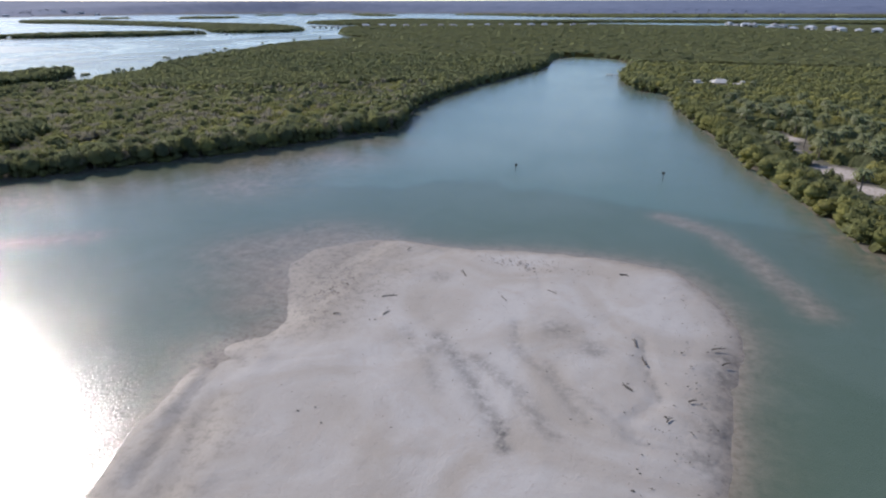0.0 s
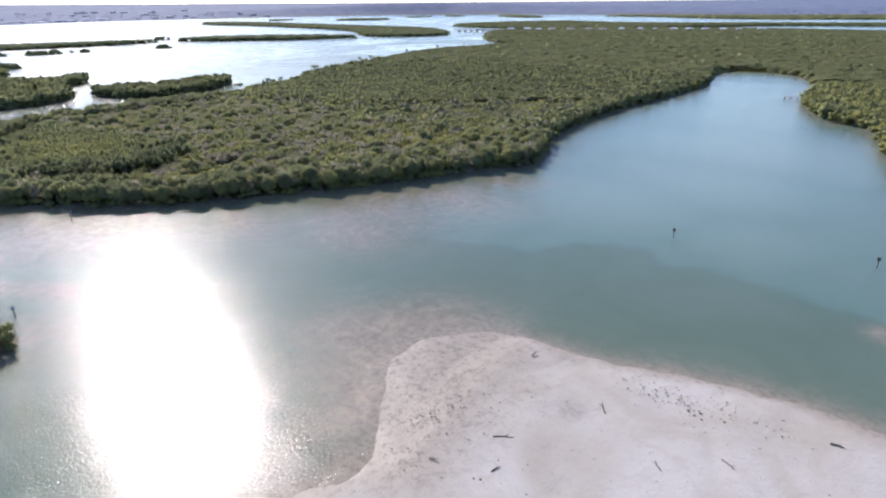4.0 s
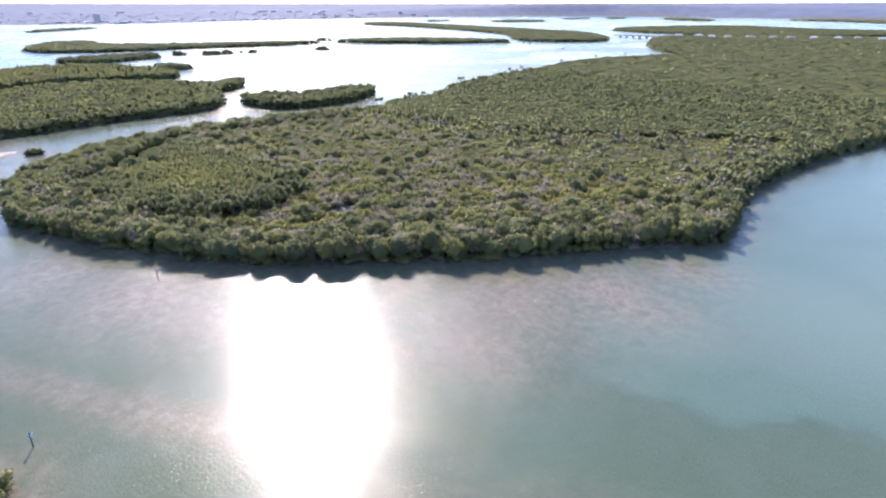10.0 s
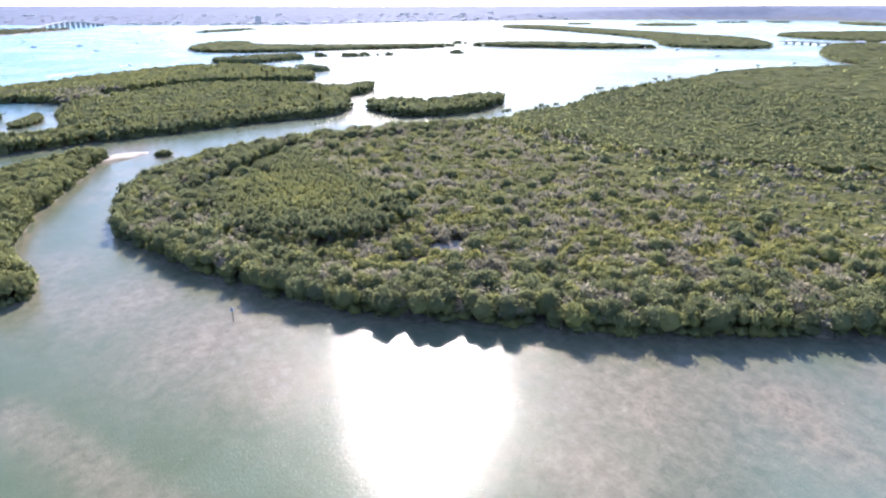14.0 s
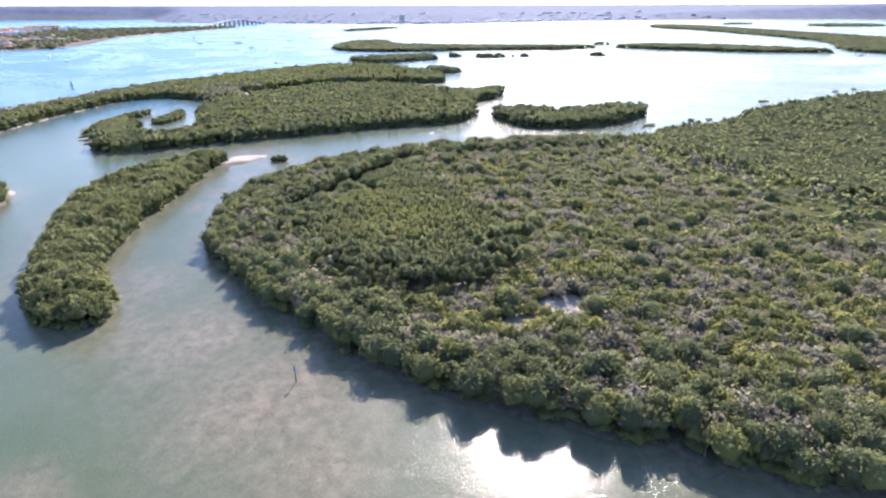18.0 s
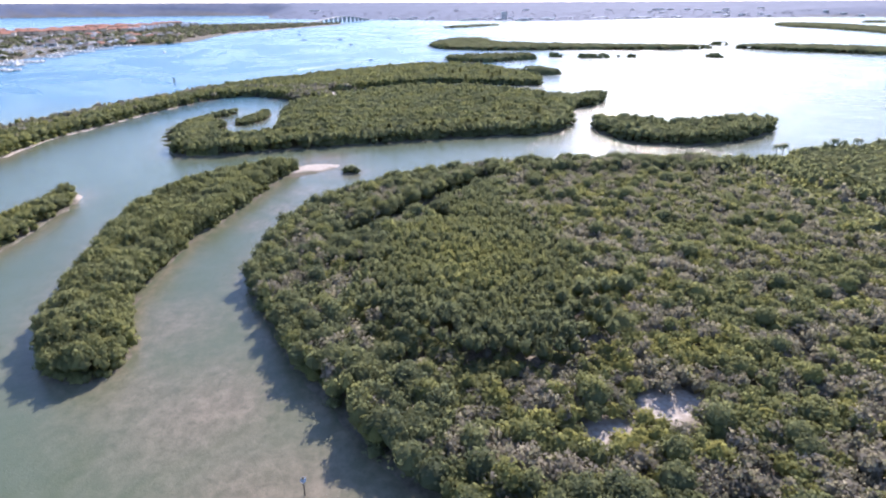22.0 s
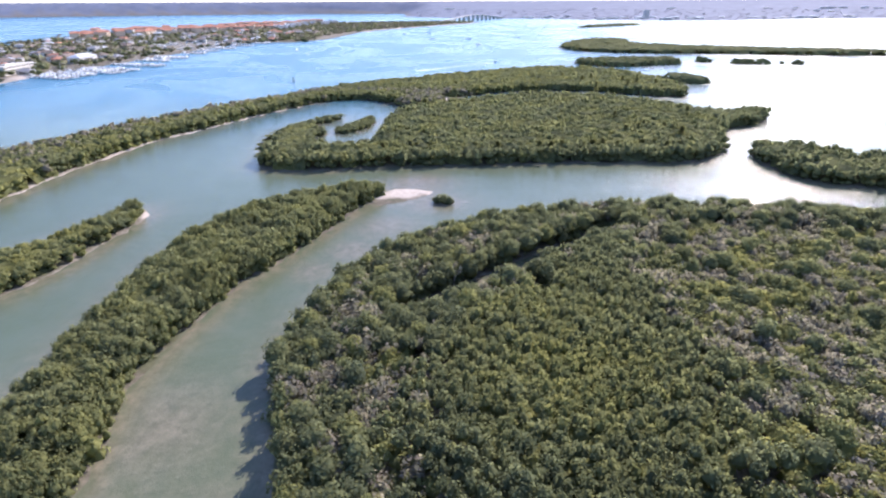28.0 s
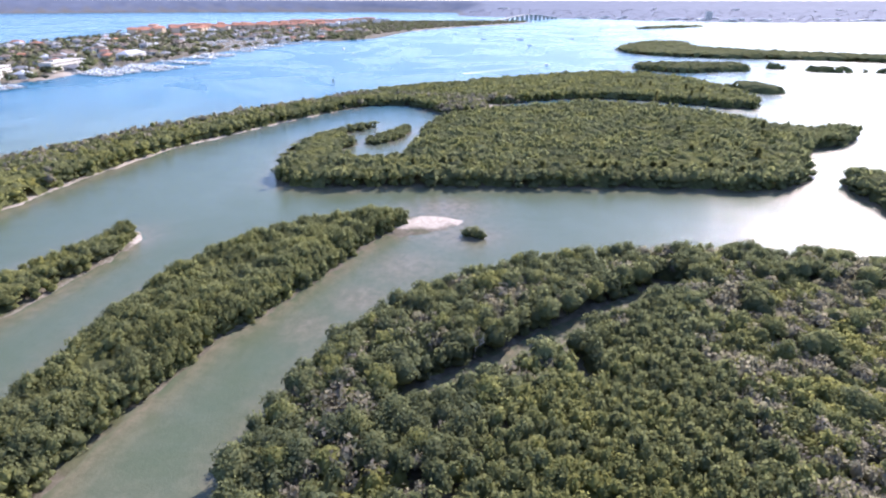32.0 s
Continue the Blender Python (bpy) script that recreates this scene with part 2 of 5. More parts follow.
M_dock = plain("grey_dock_planks", (0.30, 0.27, 0.23), 0.9, scale=1.5)
M_concrete = plain("pale_concrete", (0.52, 0.50, 0.46), 0.85, vary=0.15, scale=0.6)
M_pile = plain("dark_timber_pile", (0.075, 0.06, 0.05), 0.85, scale=3)
M_sign = plain("blue_white_sign", (0.42, 0.56, 0.72), 0.5, vary=0.1)
M_green = plain("green_day_mark", (0.02, 0.10, 0.06), 0.5)
M_navy = plain("navy_hull_paint", (0.03, 0.05, 0.10), 0.3)
M_canvas = plain("blue_canvas", (0.06, 0.13, 0.27), 0.8)
M_foam = plain("white_foam", (0.75, 0.78, 0.78), 0.6, vary=0.2, scale=0.8)
M_alu = plain("aluminium_mast", (0.6, 0.6, 0.6), 0.35, 0.8)
# woods of the far shore, with distance haze put into the base colour
M_shore = plain("hazed_far_wooded_shore", (0.115, 0.138, 0.195), 0.95, vary=0.15, scale=0.008)


# ---- outlines of land, in metres ----
MAIN = [(-94, 232), (-103, 219), (-112, 209), (-124, 187), (-133, 172), (-146, 157), (-156, 147), (-164, 135), (-172, 126),
        (-182, 118), (-193, 109), (-212, 99), (-230, 90), (-250, 82), (-269, 78), (-287, 82), (-303, 86), (-318, 93), (-333, 105),
        (-345, 121), (-354, 138), (-360, 158), (-363, 180), (-364, 205), (-361, 240), (-352, 265), (-351, 290), (-364, 325),
        (-368, 365), (-406, 422), (-425, 515), (-455, 620), (-465, 700), (-460, 770), (-430, 830), (-430, 900), (-500, 945),
        (-580, 1060), (-640, 1180), (-700, 1336)]
MAIN_EAST = [(-541, 1553), (-140, 1661), (143, 1560), (312, 1696), (700, 1754), (1500, 1700), (1500, 0), (600, 0), (150, 40), (70, 95),
             (52, 135), (48, 157), (44, 177), (40, 193), (34, 220), (28, 263), (16, 325), (15, 378), (-2, 385), (-15, 424), (-20, 477),
             (-9, 524), (-27, 612), (-51, 639), (-84, 629), (-88, 600), (-80, 516), (-95, 422), (-105, 380), (-110, 337), (-111, 283)]
STRIP = [(-380, 86), (-372, 82), (-356, 76), (-340, 73), (-328, 69), (-310, 64), (-302, 60), (-288, 58), (-270, 56), (-256, 56), (-247, 58),
         (-233, 63), (-224, 62), (-221, 56), (-227, 47), (-245, 39), (-256, 38), (-275, 35), (-298, 33), (-316, 32), (-336, 35), (-354, 45),
         (-368, 57), (-378, 72)]
LEFT_ISLE = [(-358, 0), (-353, 5), (-344, 7), (-323, 6), (-305, 6), (-292, 3), (-265, -10), (-230, -30), (-240, -55), (-280, -32),
             (-300, -21), (-318, -12), (-331, -8), (-346, -5), (-355, -4)]
BARRIER = [(-300, -75), (-340, -62), (-365, -59), (-394, -61), (-424, -59), (-463, -57), (-495, -43), (-538, -30), (-575, -12), (-600, 0),
           (-612, 20), (-605, 42), (-580, 60), (-573, 71), (-585, 85), (-610, 92), (-640, 110), (-665, 150), (-668, 200), (-650, 235), (-636, 262),
           (-640, 283), (-690, 285), (-725, 279), (-783, 268), (-815, 235), (-829, 180), (-787, 122), (-744, 66), (-712, 22), (-655, -8),
           (-602, -39), (-562, -61), (-534, -72), (-500, -89), (-465, -99), (-438, -107), (-405, -117), (-340, -130), (-300, -125)]
CENTRE = [(-412, 19), (-408, 32), (-409, 50), (-417, 71), (-420, 94), (-423, 116), (-426, 138), (-429, 160), (-432, 182), (-432, 203), (-435, 225),
          (-456, 241), (-485, 250), (-514, 263), (-524, 283), (-552, 305), (-560, 298), (-553, 272), (-560, 257), (-585, 241), (-612, 214),
          (-628, 173), (-622, 143), (-591, 104), (-573, 83), (-559, 69), (-535, 57), (-510, 59), (-488, 63), (-472, 62), (-459, 53), (-461, 40), (-469, 30),
          (-478, 30), (-488, 36), (-498, 30), (-502, 21), (-510, 20), (-519, 25), (-534, 32), (-541, 29), (-527, 14), (-509, 5), (-484, 1), (-464, 5), (-433, 13)]
LAGOON_ISLE = [(-489, 38), (-492, 47), (-514, 55), (-531, 54), (-538, 48), (-523, 43), (-510, 38), (-497, 35)]
MOUTH_ISLE = [(-455, 248), (-428, 245), (-402, 255), (-392, 290), (-405, 328), (-430, 360), (-445, 352), (-443, 315), (-435, 287), (-458, 282), (-466, 265)]
BUSH = [(-376, 104), (-370, 104), (-367, 108), (-370, 113), (-376, 112)]
SPIT = [(-366, 84), (-370, 90), (-375, 97), (-384, 105), (-388, 98), (-388, 88), (-384, 81), (-374, 79)]
NEAR_ISLE = [(-126, 55), (-126, 61), (-132, 63), (-139, 60), (-141, 53), (-134, 50)]
BANKS = []
BANKS.append([(-1175, 234), (-1095, 259), (-1057, 336), (-1055, 429), (-1035, 519), (-1020, 622), (-1032, 690), (-1075, 680), (-1110, 560), (-1160, 430), (-1240, 363), (-1350, 385), (-1380, 314), (-1224, 245)])
BANKS.append([(-1035, 714), (-956, 768), (-884, 842), (-803, 960), (-830, 985), (-960, 930), (-1050, 850), (-1075, 760)])
BANKS.append([(-1908, 1418), (-1669, 1434), (-1290, 1320), (-1037, 1224), (-847, 1020), (-751, 1036), (-690, 1124), (-776, 1260), (-924, 1398), (-1079, 1450), (-1544, 1573), (-1996, 1708), (-2172, 1623)])
BANKS.append([(-994, 1617), (-852, 1541), (-711, 1513), (-565, 1462), (-300, 1800), (-100, 2000), (300, 1950), (900, 1950), (1700, 2000), (1700, 2500), (600, 2300), (-200, 2129), (-527, 2000), (-843, 2194), (-979, 2086), (-1071, 1783)])
BANKS.append([(-1993, 378), (-2077, 488), (-2237, 621), (-2245, 609), (-2180, 500), (-2060, 400)])
BANKS.append([(-900, 223), (-859, 269), (-886, 320), (-896, 355), (-940, 352), (-960, 343), (-935, 265), (-930, 229)])
BANKS.append([(-763, 287), (-726, 295), (-716, 312), (-724, 327), (-745, 322), (-768, 305)])
BANKS.append([(-933, 373), (-921, 392), (-935, 395), (-945, 378)])
BANKS.append([(-908, 409), (-893, 451), (-905, 455), (-925, 430), (-920, 409)])
BANKS.append([(-900, 459), (-896, 466), (-906, 466)])
BANKS.append([(-903, 476), (-900, 490), (-912, 492), (-912, 478)])
BANKS.append([(-886, 585), (-876, 602), (-892, 605), (-900, 588)])
BANKS.append([(-1117, 730), (-1105, 759), (-1130, 765), (-1140, 735)])
BANKS.append([(-2136, 1950), (-2150, 2109), (-2240, 2150), (-2230, 2000)])
BANKS.append([(-1922, 2088), (-1778, 2136), (-1747, 2335), (-1900, 2450), (-2030, 2350)])
BANKS.append([(-1954, 2785), (-1954, 3008), (-2040, 2990), (-2030, 2790)])
BANKS.append([(-1910, 3069), (-1840, 3168), (-1950, 3300), (-2010, 3180)])
BANKS.append([(-1673, 3181), (-1367, 2873), (-1250, 2885), (-1350, 3150), (-1650, 3400)])
BANKS.append([(-1135, 3302), (-791, 3175), (-352, 2700), (300, 2850), (1500, 2900), (1500, 3600), (-900, 3600)])
MARINA_LAND = [(-560, -375), (-664, -352), (-690, -326), (-710, -329), (-767, -344), (-845, -347), (-898, -338), (-1034, -342), (-1114, -346),
               (-1331, -320), (-1320, -225), (-1495, -208), (-1703, -212), (-1964, -137), (-2215, -27), (-2537, 106), (-2600, 60), (-2560, -250), (-2450, -500),
               (-2300, -700), (-2150, -850), (-1813, -900), (-1485, -830), (-1351, -800), (-1170, -781), (-1000, -770), (-560, -760)]
COAST = [(-1900, -4500), (-2120, -4272), (-3172, -3600), (-4015, -2682), (-4432, -1960), (-4646, -1417), (-4680, -900), (-4750, -500), (-3900, -380), (-3500, -349), (-3200, -6), (-3050, 297), (-2760, 616), (-2620, 1036), (-2850, 1400),
         (-2950, 2100), (-3100, 2700), (-2700, 3900), (-1700, 4050), (-700, 3950), (600, 3900), (2500, 3900), (4400, 3000), (6000, 6000), (-6000, 6000), (-6000, -4700)]
SANDBANK = [(-40, 15), (-48, 26), (-52, 33), (-54, 37), (-55, 41), (-57, 49), (-58, 55), (-59, 62), (-57, 65), (-53, 67), (-53, 72), (-56, 79), (-61, 86), (-65, 93), (-65, 101), (-61, 107), (-55, 111),
            (-48, 113), (-36, 112), (-24, 115), (-12, 117), (-1, 117), (10, 115), (15, 107), (18, 98), (19, 90), (17, 81), (15, 72), (15, 64),
            (13, 55), (12, 40), (6, 20), (-10, 5), (-28, 5)]


def rounded(poly, times=2):
    """The outline with its corners cut, so that shores run smoothly."""
    p = np.array(poly, float)
    for _ in range(times):
        q = np.roll(p, -1, 0)
        p = np.stack([0.78 * p + 0.22 * q, 0.22 * p + 0.78 * q], 1).reshape(-1, 2)
    return p


def depth_in(poly, x, y):
    """Metres inside the outline (negative outside)."""
    a = np.asarray(poly, float)
    b = np.roll(a, -1, 0)
    best = np.full(x.shape, 1e12)
    inside = np.zeros(x.shape, bool)
    for (ax, ay), (bx, by) in zip(a, b):
        dx, dy = bx - ax, by - ay
        s = np.clip(((x - ax) * dx + (y - ay) * dy) / (dx * dx + dy * dy + 1e-9), 0, 1)
        best = np.minimum(best, (x - ax - s * dx) ** 2 + (y - ay - s * dy) ** 2)
        if ay != by:
            cross = ((ay > y) != (by > y)) & (x < dx * (y - ay) / dy + ax)
            inside ^= cross
    d = np.sqrt(best)
    return np.where(inside, d, -d)


def near_line(line, x, y):
    best = np.full(x.shape, 1e9)
    for (ax, ay), (bx, by) in zip(line, line[1:]):
        dx, dy = bx - ax, by - ay
        s = np.clip(((x - ax) * dx + (y - ay) * dy) / (dx * dx + dy * dy + 1e-9), 0, 1)
        best = np.minimum(best, np.hypot(x - ax - s * dx, y - ay - s * dy))
    return best


def wobble(x, y, size, seed=0.0):
    """Smooth waves of about that size in metres, between -1 and 1."""
    k = 2 * math.pi / size
    return (np.sin(k * (x * 0.83 + y * 0.41) + seed * 3.1 + 1.3 * np.sin(k * 0.63 * (y - 0.3 * x) + seed))
            * np.cos(k * (y * 0.77 - x * 0.35) + seed * 1.7 + 1.1 * np.sin(k * 0.57 * (x + 0.4 * y) + 2 * seed)))


LAND = {"main": rounded(MAIN + MAIN_EAST), "strip": rounded(STRIP), "left": rounded(LEFT_ISLE), "barrier": rounded(BARRIER), "centre": rounded(CENTRE),
        "lagoon": rounded(LAGOON_ISLE), "mouth": rounded(MOUTH_ISLE), "bush": rounded(BUSH), "spit": rounded(SPIT), "near": rounded(NEAR_ISLE), "marina": rounded(MARINA_LAND),
        "coast": rounded(COAST, 1)}
for n, bank in enumerate(BANKS):
    LAND["bank%d" % n] = rounded(bank)
CREEK = [(-286, 106), (-298, 118), (-304, 124), (-313, 131), (-323, 142), (-331, 150), (-343, 163)]
CREEK_ARM = [(-314, 133), (-303, 136), (-296, 139)]
SAND = rounded(SANDBANK)
LANE = [(50, 272), (54, 257), (55, 240), (56, 219), (59, 205), (63, 185), (68, 168), (76, 150)]


SHIFT = {"main": (2.4, -1.6, 1.0), "strip": (1.0, 0.2, -0.3), "centre": (1.5, -0.8, 1.0), "mouth": (1.5, -0.8, 1.0), "barrier": (1.5, -0.8, 0.0)}


def shore(key, x, y):
    """Metres from the waterline of a piece of land, inwards."""
    dx, dy, inset = SHIFT.get(key, (0, 0, 0))
    return depth_in(LAND[key], x + dx, y + dy) - inset


def land_depth(x, y):
    sd = np.full(x.shape, -1e6)
    for key, p in LAND.items():
        lo, hi = p.min(0) - 400, p.max(0) + 400
        near = (x > lo[0]) & (x < hi[0]) & (y > lo[1]) & (y < hi[1])
        if near.any():
            sd[near] = np.maximum(sd[near], shore(key, x[near], y[near]))
    sd = np.maximum(sd, -400.0)
    sd = sd + wobble(x, y, 11, 1) * 0.9 + wobble(x, y, 4.3, 2) * 0.4
    creek = np.minimum(near_line(CREEK, x, y) - 3.6, near_line(CREEK_ARM, x, y) - 1.3)
    return np.minimum(sd, np.maximum(creek, -3))


def spread(first, last, near_lo, near_hi, step, grow, most):
    """Grid lines that are close together in the middle stretch and wider apart away from it."""
    mid = list(np.arange(near_lo, near_hi + 0.01, step))
    for end, sign in ((first, -1), (last, 1)):
        v, s = (near_lo, step) if sign < 0 else (near_hi, step)
        while (v - end) * sign < 0:
            s = min(s * grow, most)
            v += sign * s
            mid.append(v)
    return np.array(sorted(mid))


def mesh_from(name, verts, faces, material, smooth=False, **values):
    """faces: an array of rows of equal length. values: numbers for each vertex."""
    me = bpy.data.meshes.new(name)
    faces = np.asarray(faces, np.int32)
    me.vertices.add(len(verts))
    me.vertices.foreach_set("co", np.asarray(verts, np.float32).ravel())
    me.loops.add(faces.size)
    me.loops.foreach_set("vertex_index", faces.ravel())
    me.polygons.add(len(faces))
    me.polygons.foreach_set("loop_start", np.arange(0, faces.size, faces.shape[1], dtype=np.int32))
    me.polygons.foreach_set("use_smooth", np.full(len(faces), smooth))
    for key, v in values.items():
        v = np.asarray(v, np.float32)
        a = me.attributes.new(key, "FLOAT" if v.ndim == 1 else "FLOAT_VECTOR", "POINT")
        a.data.foreach_set("value" if v.ndim == 1 else "vector", v.ravel())
    me.update(calc_edges=True)
    me.validate()
    me.materials.append(material)
    return me


def sheet(xs, ys):
    X, Y = np.meshgrid(xs, ys)
    nx, ny = len(xs), len(ys)
    i = np.arange(nx * ny).reshape(ny, nx)
    f = np.stack([i[:-1, :-1], i[:-1, 1:], i[1:, 1:], i[1:, :-1]], -1).reshape(-1, 4)
    return X.ravel(), Y.ravel(), f


def blob(x, y, spots):
    v = np.zeros(x.shape)
    for px, py, r, s in spots:
        v = np.maximum(v, s * np.exp(-((x - px) ** 2 + (y - py) ** 2) / (r * r)))
    return v


# ---- the land and the sea ----
def rise_at(x, y):
    """How far the mainland climbs above the sea, inland."""
    return 84 * np.clip((np.hypot(x + 100, y - 60) - 3300) / 1500, 0, 1) ** 1.3 * np.clip(depth_in(LAND["coast"], x, y) / 150, 0, 1)


X, Y, F = sheet(spread(-5100, 4850, -420, 70, 2.5, 1.10, 90), spread(-4900, 4950, -20, 262, 2.5, 1.10, 90))
SD = land_depth(X, Y)
dist = np.hypot(X + 100, Y - 60)
rise = rise_at(X, Y)
Z = np.where(SD > 0, 0.05 + 0.7 * (1 - np.exp(-SD / 9)), -2.2 * (1 - np.exp(SD / 14))) + rise
Z += np.where(SD > 3, wobble(X, Y, 17, 4) * 0.15, 0)
sandy = blob(X, Y, [(-200, 165, 5.0, 1), (-200, 169, 4.0, 1), (-195, 153, 4.5, 1), (-192, 149, 3.5, 1), (-223, 159, 3, 0.9), (-316, 181, 3.5, 0.7), (-176, 160, 2.5, 0.7), (-212, 165, 2.5, 0.7), (-613, 107, 14, 1), (-604, 102, 10, 1), (-622, 94, 10, 1),
                    (56, 262, 7, 0.7), (60, 210, 8, 0.9), (64, 190, 6, 0.9), (-720, 40, 22, 1), (-700, 22, 14, 1), (30, 412, 12, 0.8), (45, 420, 10, 0.8),
                    (-352, 6, 5, 0.9), (-382, 92, 7, 1), (-386, 102, 6, 1), (-356, 8, 4, 1), (-378, 84, 5, 1), (-1170, 236, 18, 1), (-700, -335, 30, 0.8), (-760, -346, 25, 0.8)])
sandy = np.maximum(sandy, np.exp(-(near_line([(-500, 4), (-484, 2), (-464, 6), (-438, 13)], X, Y) / 4.0) ** 2))
sandy = np.maximum(sandy, 0.42 * np.exp(-(near_line(LANE, X, Y) / 3.0) ** 2))
sandy = np.maximum(sandy, 0.9 * np.exp(-(near_line(BARRIER[1:9], X, Y) / 4.0) ** 2))
sandy = np.maximum(sandy, 0.8 * np.exp(-(near_line(MARINA_LAND[12:16], X, Y) / 16.0) ** 2))
sandy = np.maximum(sandy, 0.4 * np.exp(-(near_line(LEFT_ISLE[0:7], X, Y) / 2.6) ** 2))
ground = new("ground", mesh_from("ground", np.stack([X, Y, Z], 1), F, M_ground, True, sandy=sandy, litter=np.clip((SD - 8) / 8, 0, 1) * (Y < 330) * (X < -100), town_haze=np.clip((depth_in(LAND["coast"], X, Y) + 30) / 60, 0, 1)))
tagged(ground, "dark muddy ground of the mangrove islands with sandy clearings", "ground", kind="structure")

to_sand = -depth_in(SAND, X, Y)
shoal = np.maximum(0.75 * np.exp(SD / 5.0) * (SD < 0), 0.95 * np.exp(-np.maximum(to_sand, 0) / 3.5))
shoal = np.where(dist > 1200, shoal * 0.3, shoal)
shoal = np.maximum(shoal, blob(X, Y, [(-68, 92, 15, 0.97), (-78, 98, 12, 0.9), (-72, 104, 11, 0.9), (-64, 78, 8, 0.8), (-62, 86, 11, 1.0), (-60, 101, 11, 1.0), (-66, 108, 13, 0.85), (-56, 70, 5, 0.9), (-185, 98, 24, 0.75), (-212, 84, 22, 0.7), (-165, 103, 15, 0.75),
                                      (-120, 160, 26, 0.8), (-105, 180, 20, 0.8), (-112, 142, 16, 0.75), (-98, 205, 14, 0.7), (-145, 128, 18, 0.5), (-395, 95, 16, 0.75),
                                      (-372, 104, 16, 0.55), (-345, 92, 14, 0.55), (-325, 84, 9, 0.6), (-310, 76, 8, 0.6), (-244, 68, 16, 0.55), (-218, 70, 16, 0.6)]))
shoal = np.maximum(shoal, 0.85 * np.exp(-(near_line([(8, 150), (19, 142), (26, 126), (33, 106)], X, Y) / 3.4) ** 2))
shoal = np.maximum(shoal, 0.6 * np.exp(-(near_line([(-176, 60), (-161, 69), (-139, 80), (-120, 92)], X, Y) / 5.0) ** 2))
turq = blob(X, Y, [(-60, 205, 50, 1), (-40, 240, 60, 1), (-30, 300, 80, 1), (-40, 400, 90, 0.9), (-40, 520, 120, 0.9), (-85, 175, 30, 0.8), (-20, 190, 40, 0.8), (-10, 150, 30, 0.35)])
edge = np.interp(X, (-140, -102, -96, -84, -65, -57, -46, -40, -34, -25, -3, 40), (115, 137, 143, 147, 152, 164, 167, 167, 160, 163, 157, 148)) + 1.2 * wobble(X, Y, 13, 2) + 0.8 * wobble(X, Y, 6, 5)
turq = np.maximum(turq, 0.6 * np.clip((X + 125) / 40, 0, 1))
turq *= 0.42 + 0.58 / (1 + np.exp(np.clip((edge - Y) / 1.6, -30, 30)))
turq = np.where(X < -110, turq * np.clip(1 - (-110 - X) / 40, 0, 1), turq)
turq = np.maximum(turq, 0.35 * np.clip((-X - 400) / 150, 0, 1))
azure = np.clip((-X - 475 + Y * -0.4) / 210, 0, 1) * np.clip((700 - Y) / 500, 0.25, 1)
strand = 0.95 * np.exp(-np.maximum(to_sand, 0) / np.where(X < -50, 4.5, 1.6)) * (to_sand < 40)
strand = np.maximum(strand, 0.2 * np.exp(-(near_line([(8, 150), (19, 142), (26, 126), (33, 106)], X, Y) / 2.2) ** 2))
sea = new("water", mesh_from("water", np.stack([X, Y, X * 0], 1), F, M_water, True, shoal=np.clip(shoal, 0, 1), turq=turq, azure=azure, strand=strand, wind=np.clip((dist - 110) / 560, 0, 1)))
tagged(sea, "rippled green and turquoise shallow sea water glittering in the sun", "water", kind="structure")

# ---- the sandbank ----
xs, ys = np.arange(-78, 34, 0.8), np.arange(-5, 128, 0.8)
SX, SY, SF = sheet(xs, ys)
sd = depth_in(SAND, SX, SY) + 0.8 + wobble(SX, SY, 13, 3) * 0.6 + wobble(SX, SY, 4.1, 5) * 0.12
west = np.clip((-49 - SX) / 7, 0, 1) * np.clip((SY - 70) / 7, 0, 1)
sz = np.where(sd > 0, 0.85 * (1 - np.exp(-sd / 4.5)), 0.16 * sd) * (1 - 0.82 * west)
sz += np.where(sd > 1, 0.10 * wobble(SX, SY, 23, 2) + 0.035 * wobble(SX, SY, 6, 7) + 0.02 * wobble(SX, SY, 2.2, 9), 0)
for line, drop, wide in (([(4, 86), (5, 77), (7, 70), (3, 64), (5, 60)], 0.22, 1.1), ([(-16, 84), (-14, 76), (-8, 70), (-2, 62)], 0.16, 1.2),
                         ([(-26, 78), (-20, 70), (-14, 60), (-11, 55)], 0.14, 1.8), ([(-57, 62), (-50, 50), (-46, 40), (-44, 32)], 0.35, 2.4), ([(-59, 61), (-56, 57), (-54, 50), (-51, 42), (-49, 35)], 0.30, 0.8),
                         ([(-55, 44), (-53, 41), (-52, 36)], -0.30, 1.5), ([(-57, 53), (-56, 49), (-55, 46)], -0.28, 1.2), ([(-57, 63), (-53, 64), (-50, 62)], -0.26, 1.3),
                         ([(-57, 60), (-54, 61), (-52, 59)], 0.22, 0.7), ([(-9, 74), (-6, 69), (0, 65), (3, 61), (8, 60)], 0.16, 0.6), ([(-33, 87), (-31, 83), (-29, 80)], 0.10, 0.8),
                         ([(-16, 104), (-14, 99), (-13, 95)], 0.10, 0.7), ([(-40, 38), (-36, 32), (-33, 24)], 0.16, 1.2)):
    sz -= drop * np.exp(-(near_line(line, SX, SY) / wide) ** 2)
silt_and_grooves = np.maximum(np.exp(-(near_line([(-12.5, 58.5), (-11, 54)], SX, SY) / 0.9) ** 2), blob(SX, SY, [(17, 84, 2.6, 0.9), (16.5, 79, 3, 1.0), (16, 73, 2.6, 0.8), (14, 66, 3, 0.7), (12, 60, 3, 0.5), (-40, 110, 2, 0.6), (-58, 58, 2.2, 0.5), (-55, 47, 1.6, 0.6), (-53, 38, 1.8, 0.5), (-34, 97, 2, 0.5), (-9, 84, 3, 0.45), (-3, 80, 2.5, 0.5), (-27, 72, 2.5, 0.4)]))
